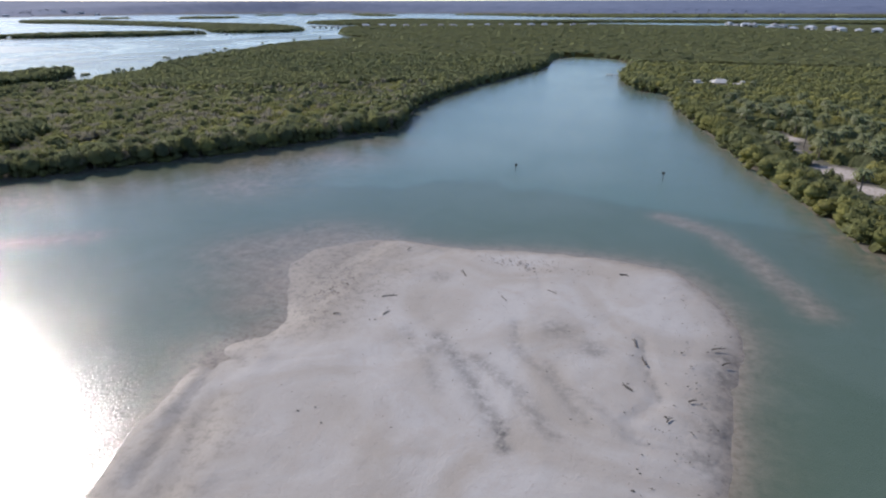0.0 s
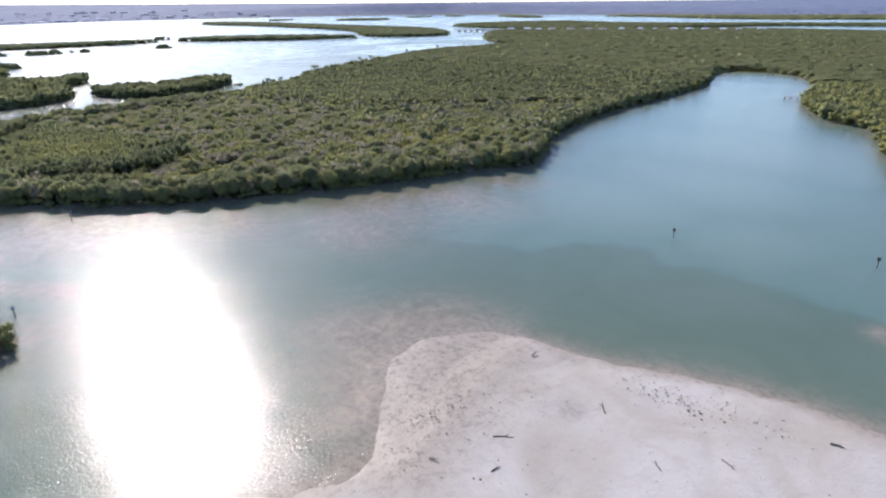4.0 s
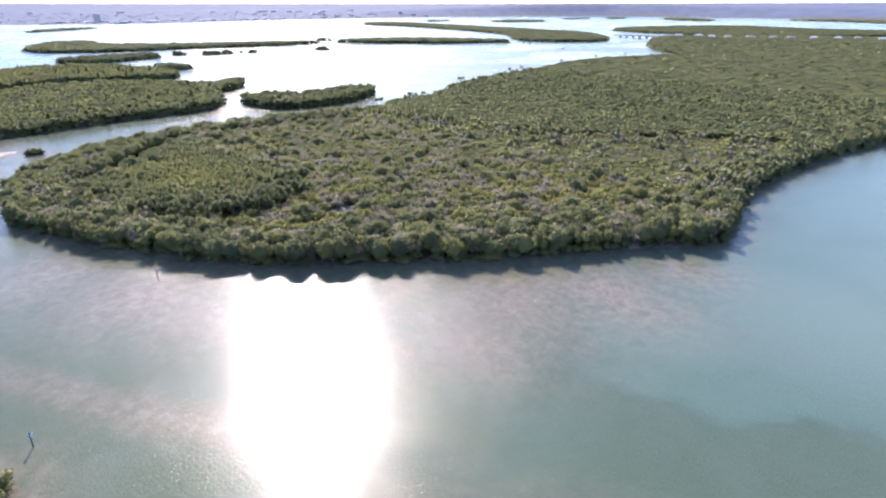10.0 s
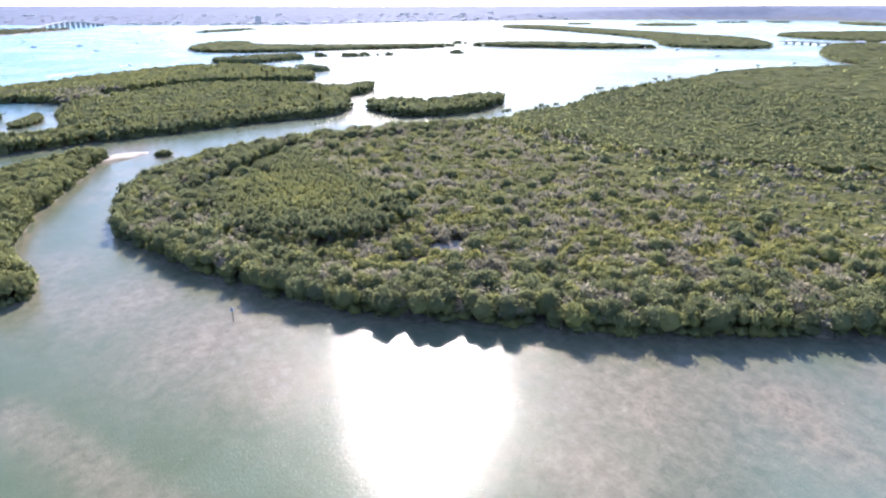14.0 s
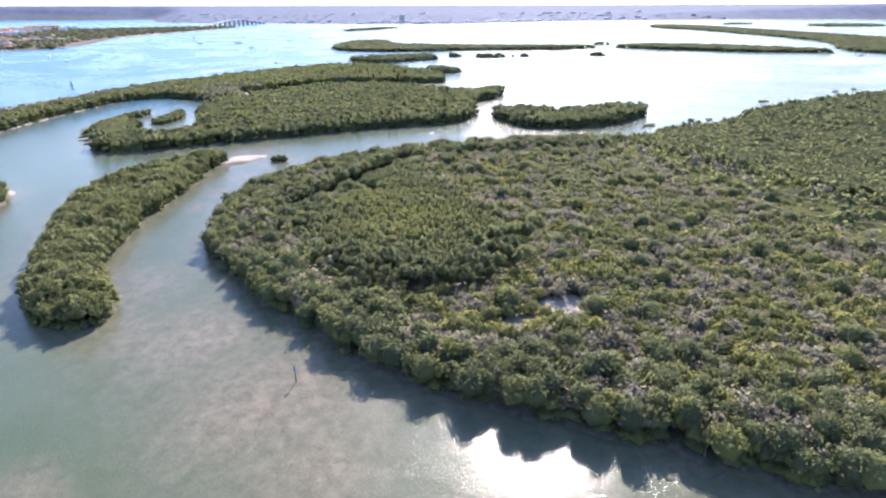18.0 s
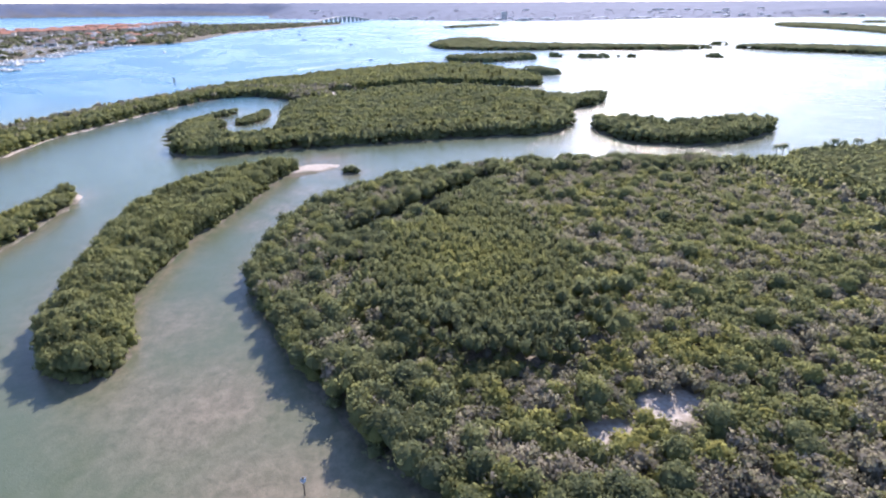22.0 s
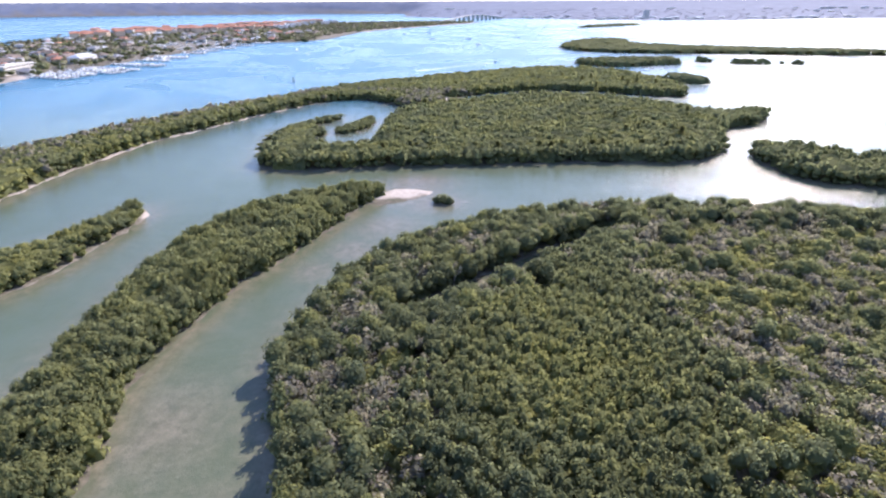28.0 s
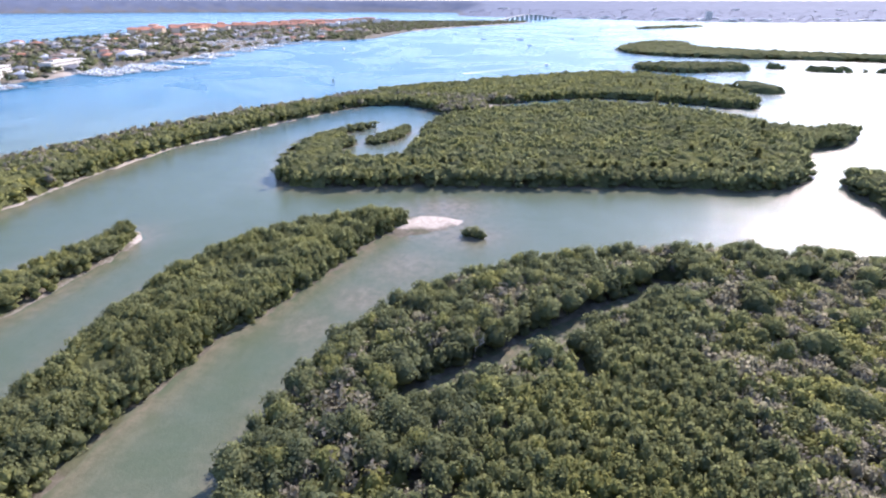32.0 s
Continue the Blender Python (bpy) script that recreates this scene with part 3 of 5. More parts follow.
silt_and_grooves = np.maximum(silt_and_grooves, 0.5 * np.exp(-(near_line([(-27, 76), (-20, 68), (-13, 58)], SX, SY) / 1.3) ** 2))
silt_and_grooves = np.maximum(silt_and_grooves, 0.45 * np.exp(-(near_line([(-20, 72), (-12, 66), (-6, 58)], SX, SY) / 1.2) ** 2))
damp = np.maximum(np.exp(-np.maximum(sd, 0) / 1.6), blob(SX, SY, [(-53, 88, 9, 0.95), (-56, 92, 10, 1), (-51, 76, 7, 0.9), (-44, 97, 7, 0.4), (-46, 42, 3.5, 0.6), (-44, 35, 3.5, 0.6), (-50, 50, 3, 0.55), (-54, 80, 10, 0.95), (-55, 97, 9, 0.95), (-47, 45, 5, 0.7), (-58, 66, 6, 0.8), (-50, 106, 7, 0.7), (-46, 88, 8, 0.45), (-54, 40, 5, 0.5)]))
# darker lines in the sand, most of them along the runnels
for line, much, wide in (([(4, 86), (5, 77), (7, 70)], 0.45, 0.5), ([(-16, 84), (-14, 76), (-8, 70), (-2, 62)], 0.35, 0.8), ([(-9, 74), (-6, 69), (0, 65), (3, 61), (8, 60)], 0.3, 0.5),
                         ([(-59, 61), (-56, 57), (-54, 50), (-51, 42), (-49, 35)], 0.4, 0.6), ([(-57, 60), (-54, 61), (-52, 59)], 0.5, 0.5), ([(-33, 76), (-26, 68), (-22, 62)], 0.3, 0.9)):
    silt_and_grooves = np.maximum(silt_and_grooves, much * np.exp(-(near_line(line, SX, SY) / wide) ** 2))
damp = np.maximum(damp, np.clip(west * 1.1, 0, 0.92))
keep = (sd[SF] > -12).any(1)
used = np.unique(SF[keep])
remap = np.zeros(len(SX), int)
remap[used] = np.arange(len(used))
bank = new("sandbank", mesh_from("sandbank", np.stack([SX, SY, sz], 1)[used], remap[SF[keep]], M_sand, True, damp=damp[used], silt_and_grooves=silt_and_grooves[used]))
tagged(bank, "pale bare sandbank with winding runnels, standing just clear of the water", "sandbank", kind="structure")


# ---- plants ----
rng = np.random.default_rng(7)
PHI = (1 + 5 ** 0.5) / 2
ICO_V = np.array([(-1, PHI, 0), (1, PHI, 0), (-1, -PHI, 0), (1, -PHI, 0), (0, -1, PHI), (0, 1, PHI), (0, -1, -PHI), (0, 1, -PHI), (PHI, 0, -1), (PHI, 0, 1), (-PHI, 0, -1), (-PHI, 0, 1)])
ICO_V = ICO_V / np.linalg.norm(ICO_V[0])
ICO_F = np.array([(0, 11, 5), (0, 5, 1), (0, 1, 7), (0, 7, 10), (0, 10, 11), (1, 5, 9), (5, 11, 4), (11, 10, 2), (10, 7, 6), (7, 1, 8), (3, 9, 4), (3, 4, 2), (3, 2, 6), (3, 6, 8), (3, 8, 9), (4, 9, 5), (2, 4, 11), (6, 2, 10), (8, 6, 7), (9, 8, 1)])

OCT_V = np.array([(1.1, 0, 0), (0, 1.1, 0), (-1.1, 0, 0), (0, -1.1, 0), (0, 0, 1), (0, 0, -1)])
OCT_F = np.array([(0, 1, 4), (1, 2, 4), (2, 3, 4), (3, 0, 4), (1, 0, 5), (2, 1, 5), (3, 2, 5), (0, 3, 5)])


def crown_shape(lobes, leaves, leaf, deep=0.8, plump=True, airy=0.0):
    """A crown one metre in radius whose top is at zero: a dense core inside lobes of leaf tufts. airy: how far it is thinned to twigs.
    Returns vertices, triangles and the way that the foliage faces."""
    cv, cf = (ICO_V, ICO_F) if plump else (OCT_V, OCT_F)
    fill = 0.80 - 0.30 * airy
    core = cv * (fill, fill, deep * 0.72) * (1 + rng.uniform(-0.1, 0.1, (len(cv), 1))) + (0, 0, -deep * (1.02 + 0.25 * airy))
    verts, faces, n = [core], [cf], len(cv)
    spots = []
    for i in range(lobes):
        a, d = i * 2.4 + rng.uniform(-0.4, 0.4), 0.80 * math.sqrt((i + 0.3) / lobes)
        r = rng.uniform(0.8, 1.3) * 0.84 / math.sqrt(lobes)
        spots.append((d * math.cos(a), d * math.sin(a), -r - deep * 0.85 * d * d - rng.uniform(0, 0.22), r))
    spots = np.array(spots)
    pick = rng.integers(0, lobes, leaves)
    d = rng.normal(size=(leaves, 3))
    d[:, 2] = np.abs(d[:, 2]) - 0.45
    d /= np.linalg.norm(d, axis=1)[:, None]
    r = spots[pick, 3][:, None]
    c = spots[pick, :3] + d * r * rng.uniform(0.8 - 0.4 * airy, 1.25 + 0.25 * airy, (leaves, 1))
    # each tuft: a triangle that faces about outwards; a twig is drawn out along its way
    nrm = d + rng.normal(size=(leaves, 3)) * (0.42 + 0.5 * airy) + (0, 0, 0.3)
    nrm /= np.linalg.norm(nrm, axis=1)[:, None]
    u = np.cross(nrm, rng.normal(size=(leaves, 3)))
    u /= np.linalg.norm(u, axis=1)[:, None]
    w = np.cross(nrm, u)
    s = leaf * rng.uniform(0.6, 1.4, (leaves, 1))
    u, w = u * (1 + 0.5 * airy), w * (1 - 0.45 * airy)
    tri = np.stack([c + u * s, c - u * 0.55 * s + w * 0.8 * s, c - u * 0.55 * s - w * 0.8 * s], 1).reshape(-1, 3)
    verts.append(tri)
    faces.append(np.arange(leaves * 3).reshape(-1, 3) + n)
    # the way that the foliage faces as a mass, which softens its shading
    out = c - (0, 0, -deep * 1.1)
    out = 0.5 * out / np.linalg.norm(out, axis=1)[:, None] + 0.35 * d + 0.2 * nrm + (0, 0, 0.72)
    out = np.concatenate([core - (0, 0, -deep * 1.02), np.repeat(out, 3, 0)])
    out /= np.linalg.norm(out, axis=1)[:, None]
    return np.concatenate(verts), np.concatenate(faces), out


CROWNS = {"near": [crown_shape(6, 122, 0.135, 1.0, False) for _ in range(12)],
          "large": [crown_shape(13, 330, 0.085, 1.0) for _ in range(8)],
          "shrub": [crown_shape(7, 104, 0.140, 0.95, False, 0.5) for _ in range(10)],
          "tuft": [crown_shape(4, 84, 0.150, 1.2, False) for _ in range(8)],
          "mid": [crown_shape(6, 84, 0.165) for _ in range(10)],
          "far": [crown_shape(4, 30, 0.225, 0.9, False) for _ in range(8)],
          "dim": [crown_shape(3, 8, 0.38, 0.8, False) for _ in range(6)]}


def canopy(name, rows, level, label, category="mangroves"):
    """Many crowns joined into one mesh. rows: x, y, height of the top, radius, stretch, tint."""
    rows = np.asarray(rows, float)
    kinds = rng.integers(0, len(CROWNS[level]), len(rows))
    turn = rng.uniform(0, 6.283, len(rows))
    V, Fs, T, N, n = [], [], [], [], 0
    for k, (cv, cf, cn) in enumerate(CROWNS[level]):
        mine = rows[kinds == k]
        if not len(mine):
            continue
        c, s = np.cos(turn[kinds == k])[:, None], np.sin(turn[kinds == k])[:, None]
        x = (cv[None, :, 0] * c - cv[None, :, 1] * s) * mine[:, 3:4] + mine[:, 0:1]
        y = (cv[None, :, 0] * s + cv[None, :, 1] * c) * mine[:, 3:4] + mine[:, 1:2]
        z = cv[None, :, 2] * mine[:, 4:5] * mine[:, 3:4] + mine[:, 2:3]
        V.append(np.stack([x, y, z], -1).reshape(-1, 3))
        Fs.append((cf[None] + (np.arange(len(mine)) * len(cv))[:, None, None] + n).reshape(-1, 3))
        T.append(np.repeat(mine[:, 5], len(cv)))
        N.append(np.stack([cn[None, :, 0] * c - cn[None, :, 1] * s, cn[None, :, 0] * s + cn[None, :, 1] * c, cn[None, :, 2] + 0 * c], -1).reshape(-1, 3))
        n += len(mine) * len(cv)
    ob = new(name, mesh_from(name, np.concatenate(V), np.concatenate(Fs), M_leaf, tint=np.concatenate(T), outward=np.concatenate(N)))
    return tagged(ob, label, category, kind="stuff")


GREY_SPOTS = [(-308, 178, 17, 1), (-306, 111, 9, 0.9), (-284, 97, 9, 0.9), (-268, 97, 8, 0.8), (-190, 150, 16, 0.8), (-205, 170, 18, 0.8), (-170, 190, 24, 0.75), (-150, 215, 24, 0.65),
              (-215, 215, 24, 0.75), (-250, 230, 28, 0.7), (-195, 250, 32, 0.7), (-290, 205, 16, 0.7), (-240, 125, 10, 0.5), (-300, 250, 30, 0.5), (-160, 270, 30, 0.6), (-128, 235, 16, 0.5), (-225, 190, 26, 0.7), (-270, 180, 14, 0.5), (-325, 215, 16, 0.5), (-180, 225, 25, 0.6)]
GOLD_SPOTS = [(-180, 228, 12, 1), (-184, 241, 10, 0.9), (-155, 237, 12, 0.9), (-168, 246, 10, 0.8), (-226, 178, 6, 0.8), (-214, 172, 5, 0.8), (-135, 228, 12, 0.8), (-262, 140, 22, 1), (-285, 135, 18, 0.8), (-240, 165, 14, 0.7), (-170, 215, 10, 0.8), (-140, 205, 12, 0.9), (-187, 209, 12, 0.9), (-172, 224, 12, 0.9), (-152, 222, 9, 0.8), (-130, 222, 10, 0.8), (-185, 160, 12, 0.6), (-115, 215, 9, 0.6)]


def tint_at(x, y, sd):
    t = 0.34 + 0.13 * wobble(x, y, 41, 3) + 0.12 * wobble(x, y, 13, 6) + rng.normal(size=x.shape) * 0.05
    t = np.where(sd < 7, t * 0.85 + 0.02, t)
    gold = blob(x, y, GOLD_SPOTS)
    t = t + gold * 0.26
    grey = blob(x, y, GREY_SPOTS)
    edge = np.interp(x, (-345, -338, -312, -267, -217, -181, -153, -120), (255, 274, 287, 294, 316, 345, 367, 375))
    smooth = y > edge + 4 * wobble(x, y, 19, 3)
    t = np.where(smooth, 0.30 + (t - 0.34) * 0.5, t)
    zone = ~smooth * (x > -345) * (x < -100) * (y > 85) * np.clip((sd - 8) / 8, 0, 1)
    patch = np.clip(0.5 + 0.7 * wobble(x, y, 43, 9) + 0.6 * wobble(x, y, 14, 4), 0, 1) * zone
    bright = np.clip(0.9 * wobble(x, y, 29, 12) + 0.5 * wobble(x, y, 9, 2) - 0.3, 0, 1) * zone
    t = t + 0.3 * bright - 0.12 * zone * (wobble(x, y, 23, 15) > 0.2)
    grey = np.maximum(grey * np.where(smooth, 0.0, 1.0), 0.95 * patch * (gold < 0.3) * (bright < 0.25))
    t = np.where(grey + rng.normal(size=x.shape) * 0.16 > 0.5, 0.70 + rng.random(x.shape) * 0.25, t)
    t = np.where(rng.random(x.shape) < 0.04, 0.75 + 0.2 * rng.random(x.shape), t)
    return np.clip(t, 0.04, 1)


def scatter(x0, x1, y0, y1, step):
    """Points on a shaken grid, inside the land."""
    gx, gy = np.meshgrid(np.arange(x0, x1, float(step)), np.arange(y0, y1, step * 0.87))
    gx[1::2] += step / 2
    x = (gx + rng.uniform(-0.42, 0.42, gx.shape) * step).ravel()
    y = (gy + rng.uniform(-0.42, 0.42, gy.shape) * step).ravel()
    return x, y


def inside_main(x, y):
    return shore("main", x, y)


def plant(x, y, sd, margin, step, tall, swell=0.70, skirt=True):
    ok = sd > margin
    bare = blob(x, y, [(-199, 165, 3.8, 1), (-194, 154, 3.4, 1), (-225, 161, 2.4, 0.9), (-189, 157, 2.4, 0.8), (-232, 150, 2.6, 0.9), (-180, 172, 3.5, 0.8), (-613, 105, 15, 1), (-602, 100, 11, 1), (-622, 94, 10, 1), (57, 259, 8, 1), (60, 212, 10, 1),
                       (64, 190, 8, 1), (-492, 3, 5, 1), (-484, 2, 5, 1), (-474, 4, 5, 1), (-464, 6, 5, 1), (-452, 9, 5, 1), (-441, 12, 4, 1), (-728, 44, 20, 1), (-700, 14, 12, 1), (35, 412, 15, 1), (50, 420, 12, 1)])
    ok &= rng.random(x.shape) > bare * 1.5
    x, y, sd = x[ok], y[ok], sd[ok]
    t = tint_at(x, y, sd)
    r = step * swell * rng.choice((0.7, 0.8, 0.9, 1.0, 1.1, 1.35), x.shape) * rng.uniform(0.9, 1.1, x.shape)
    h = tall * (0.92 + 0.10 * wobble(x, y, 33, 5) + 0.13 * wobble(x, y, 14, 3) + 0.09 * wobble(x, y, 8.5, 8)) * rng.uniform(0.94, 1.05, x.shape)
    shrub = t > 0.7
    h, r = np.where(shrub, h * rng.uniform(0.82, 0.99, x.shape), h), np.where(shrub, r * 0.95, r)
    h = np.where(blob(x, y, GOLD_SPOTS) > 0.4, h * 0.88, h)
    h = np.where((x < -440) & (x > -545) & (y < 66) & (y > 0), h * 0.52, h)
    k = np.clip(h / np.maximum(r, 0.1) / 2.2, 0.7, 1.3)
    rows = np.stack([x, y, h, r, k, t], 1)
    if skirt:
        low = sd < margin + max(step, 2.2) * 0.9
        more = rows[low].copy()
        more[:, :2] += rng.normal(size=(len(more), 2)) * step * 0.2
        more[:, 2] *= rng.uniform(0.40, 0.62, len(more))
        more[:, 3] *= 0.9
        more[:, 4] = np.clip(more[:, 2] / more[:, 3] / 1.6, 0.7, 1.3)
        rows, sd = np.concatenate([rows, more]), np.concatenate([sd, sd[low]])
    return rows, sd


def carpet(name, depth, x0, x1, y0, y1, step, tall, label, tint=(0.9, 0.08), margin=0.8, within=None):
    """A closed canopy seen from afar: one lumpy sheet that drops to the water at its edges."""
    xs, ys = np.arange(x0, x1 + step, float(step)), np.arange(y0, y1 + step, float(step))
    gx, gy, gf = sheet(xs, ys)
    gx, gy = gx + rng.uniform(-0.35, 0.35, gx.shape) * step, gy + rng.uniform(-0.35, 0.35, gy.shape) * step
    sd = depth(gx, gy) - margin
    bare = np.exp(-(near_line(LANE, gx, gy) / 9.0) ** 2)
    bare = np.maximum(bare, blob(gx, gy, [(-199, 165, 7.5, 1), (-194, 154, 7, 1), (-225, 161, 3.5, 1), (-189, 157, 3.5, 1), (-232, 150, 3, 1), (-180, 172, 4, 1), (-613, 105, 15, 1), (-602, 100, 11, 1), (-622, 94, 10, 1), (-492, 3, 5, 1), (-484, 2, 5, 1), (-474, 4, 5, 1), (-464, 6, 5, 1), (-452, 9, 5, 1), (-441, 12, 4, 1), (-728, 44, 20, 1), (-700, 14, 12, 1), (35, 412, 15, 1), (50, 420, 12, 1), (57, 259, 8, 1), (60, 212, 10, 1), (64, 190, 8, 1)]))
    sd = np.where(bare > 0.4, -1.0, sd)
    if within is not None:
        sd = np.where(within(gx, gy), sd, -5.0)
    z = tall * 0.86 * (1 - np.exp(-np.maximum(sd, 0) / 1.6)) * (0.93 + 0.07 * wobble(gx, gy, 27, 5) + 0.06 * wobble(gx, gy, 9, 8)) + rng.normal(size=gx.shape) * 0.07 * tall * (sd > 0.5)
    z = np.where((gx < -440) & (gx > -545) & (gy < 66) & (gy > 0), z * 0.52, z)
    keep = (sd[gf] > -step * 0.5).all(1)
    if not keep.any():
        return None
    used = np.unique(gf[keep])
    remap = np.zeros(len(gx), int)
    remap[used] = np.arange(len(used))
    t = tint_at(gx, gy, sd)
    t = np.clip(np.where(t > 0.66, 0.42, t) * tint[0] + tint[1], 0, 0.6)
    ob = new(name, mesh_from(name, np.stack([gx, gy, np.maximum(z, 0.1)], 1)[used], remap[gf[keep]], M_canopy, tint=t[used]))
    return tagged(ob, label, "mangroves", kind="stuff")


# the kinds of wood on the large island
DENSE = rounded([(-219, 130), (-214, 141), (-216, 152), (-224, 160), (-235, 167), (-246, 170), (-262, 168), (-284, 165), (-315, 164), (-330, 158),
                 (-303, 137), (-284, 121), (-264, 111), (-247, 110), (-234, 118), (-226, 125)])
CLEARINGS = [(-200, 165, 3.8), (-200, 169, 3.2), (-199, 161, 2.6), (-195, 153, 3.6), (-193, 149, 2.8), (-196, 165, 2.4), (-222, 158, 2.4), (-226, 163, 1.6), (-215, 172, 1.8), (-206, 176, 1.8), (-316, 181, 3.2), (-311, 186, 2.4),
             (-180, 172, 2.4), (-168, 186, 2.0), (-232, 178, 1.6), (-205, 158, 1.8), (-212, 164, 1.5), (-238, 107, 1.6), (-299, 108, 1.8), (-176, 160, 1.8)]


def smooth_edge(x, y):
    """Where the mixed scrub ends and the even wood begins."""
    return np.interp(x, (-345, -338, -312, -267, -217, -181, -153, -120), (255, 274, 287, 294, 316, 345, 367, 375)) + 4 * wobble(x, y, 19, 3)


def clear_at(x, y):
    v = np.zeros(x.shape)
    for px, py, r in CLEARINGS:
        v = np.maximum(v, np.exp(-(((x - px) ** 2 + (y - py) ** 2) / (r * r)) ** 1.5))
    return v


def mixed_wood(x, y, sd):
    """Rows of crowns, and the level of each: a ring of tall mangroves, a dense young stand, open scrub, and the even wood behind."""
    n = x.shape
    into = depth_in(DENSE, x, y) + 3.0 * wobble(x, y, 13, 7) + 2.0 * rng.normal(size=n)
    wide = np.interp(x, (-345, -300, -262, -235, -190, -165, -110), (17, 15, 17, 17, 12, 15, 22)) + 3.5 * wobble(x, y, 16, 5)
    smooth = (y > smooth_edge(x, y) + 2 * rng.normal(size=n)) & (sd > 6)
    dense = (into > 0) & ~smooth
    ring = (sd < wide) & ~dense & ~smooth
    scrub = ~(smooth | dense | ring)
    u, v = rng.random(n), rng.random(n)
    patch = 0.5 + 0.45 * wobble(x, y, 31, 9) + 0.35 * wobble(x, y, 11, 4)
    lush = 0.5 + 0.5 * wobble(x, y, 37, 12) + 0.3 * wobble(x, y, 12, 2) + 0.5 * np.clip((x + 190) / 60, 0, 1)
    gold = blob(x, y, GOLD_SPOTS)
    level = np.full(n, "near", dtype="<U6")
    t = 0.30 + 0.07 * rng.normal(size=n)
    r = rng.uniform(1.5, 2.2, n)
    h = 7.4 * (0.96 + 0.05 * wobble(x, y, 27, 5) + 0.05 * wobble(x, y, 9, 8)) * rng.uniform(0.93, 1.05, n)
    # the dense stand
    t = np.where(dense, 0.24 + 0.24 * gold + 0.06 * rng.normal(size=n) + 0.05 * wobble(x, y, 15, 3), t)
    r = np.where(dense, rng.uniform(1.3, 1.9, n), r)
    # its front row: the darker tint paints in the trees' shaded sides
    shaded_front = dense & (into < 6) & (x > -240)
    t, h = np.where(shaded_front, 0.12 + 0.05 * rng.normal(size=n), t), np.where(shaded_front, h * 1.2, h)
    # the ring by the water
    grey = ring & (patch + 0.22 * rng.normal(size=n) > 0.72) & (sd > 3)
    tall = ring & (u < 0.26)
    t = np.where(ring, 0.20 + 0.08 * rng.normal(size=n) + 0.08 * wobble(x, y, 21, 6), t)
    t = np.where(ring & (v < 0.10), 0.47, t)
    r = np.where(ring, rng.uniform(1.5, 2.4, n), r)
    r, h = np.where(tall, rng.uniform(2.5, 3.8, n), r), np.where(tall, h * rng.uniform(1.0, 1.16, n), np.where(ring, h * rng.uniform(0.86, 1.02, n), h))
    # the open scrub
    tree = scrub & (u < 0.02 + 0.09 * np.clip(lush - 0.6, 0, 1))
    pale = scrub & ~tree & (patch + 0.3 * rng.normal(size=n) > 0.62)
    t = np.where(scrub, np.where(lush + 0.25 * rng.normal(size=n) > 0.75, 0.46 + 0.13 * v, 0.30 + 0.14 * v), t)
    t = np.where(scrub, t + 0.16 * gold, t)
    t = np.where(tree, 0.16 + 0.28 * v, t)
    open_ = np.clip(np.minimum(-into / np.where(x > -245, 4, 14), (smooth_edge(x, y) - y) / 30), 0, 1)
    low = (6.6 - 1.7 * open_) * rng.uniform(0.68, 1.12, n) * (1 + 0.16 * wobble(x, y, 18, 11))
    h = np.where(scrub, low, h)
    h, r = np.where(tree, rng.uniform(5.6, 7.4, n), h), np.where(tree, rng.uniform(2.3, 3.9, n), np.where(scrub, rng.uniform(1.5, 2.9, n), r))
    t = np.where(grey | pale, 0.72 + 0.26 * v, t)
    h = np.where(grey, h * rng.uniform(0.8, 0.98, n), h)
    level[(tall | tree | shaded_front) & (r > 2.0)] = "large"
    level[grey | pale] = "shrub"
    # the even wood
    t = np.where(smooth, 0.33 + 0.05 * rng.normal(size=n) + 0.06 * wobble(x, y, 33, 3), t)
    keep = (sd > 1.1) & (rng.random(n) > clear_at(x, y) * 1.6) & ~(scrub & (rng.random(n) < 0.08))
    k = np.clip(h / r / 2.2, 0.7, 1.5)
    rows = np.stack([x, y, h, r, k, np.clip(t, 0.03, 1)], 1)[keep]
    sd, level = sd[keep], level[keep]
    foot = (sd < 3.6) & (level != "large")
    more = rows[foot].copy()
    more[:, :2] += rng.normal(size=(len(more), 2)) * 0.5
    more[:, 2] *= rng.uniform(0.40, 0.62, len(more))
    more[:, 4] = np.clip(more[:, 2] / more[:, 3] / 1.6, 0.7, 1.3)
    return np.concatenate([rows, more]), np.concatenate([sd, sd[foot]]), np.concatenate([level, np.full(len(more), "near")])


def under_trees(x, y):
    """Where a closed lower canopy hides the ground."""
    scrub = (depth_in(DENSE, x, y) < 5) & (land_depth(x, y) > 10) & (y < smooth_edge(x, y) + 8)
    return (inside_main(x, y) > 0) & ~scrub


carpet("mangrove_canopy", land_depth, -372, -84, 74, 304, 2.6, 5.2, "closed green lower canopy of the mangrove wood", margin=2.4, within=under_trees)
x, y = scatter(-372, -84, 74, 268, 2.35)
rows, sd, level = mixed_wood(x, y, land_depth(x, y))
inner = inside_main(rows[:, 0], rows[:, 1]) > 0
rows, sd, level = rows[inner], sd[inner], level[inner]
single = (sd < 4.5) & (rows[:, 0] > -262) & (rows[:, 0] < -120) & (rows[:, 1] < 205) & (level == "near")
single &= np.cumsum(single) <= 300
single_rows = rows[single]
for which, label in (("near", "dense olive-green mangrove wood with rounded crowns"), ("large", "tall dark green mangroves with broad lumpy crowns"),
                     ("shrub", "open greyish scrub with half-bare twiggy crowns")):
    canopy("mangrove_wood", rows[~single & (level == which)], which, label)

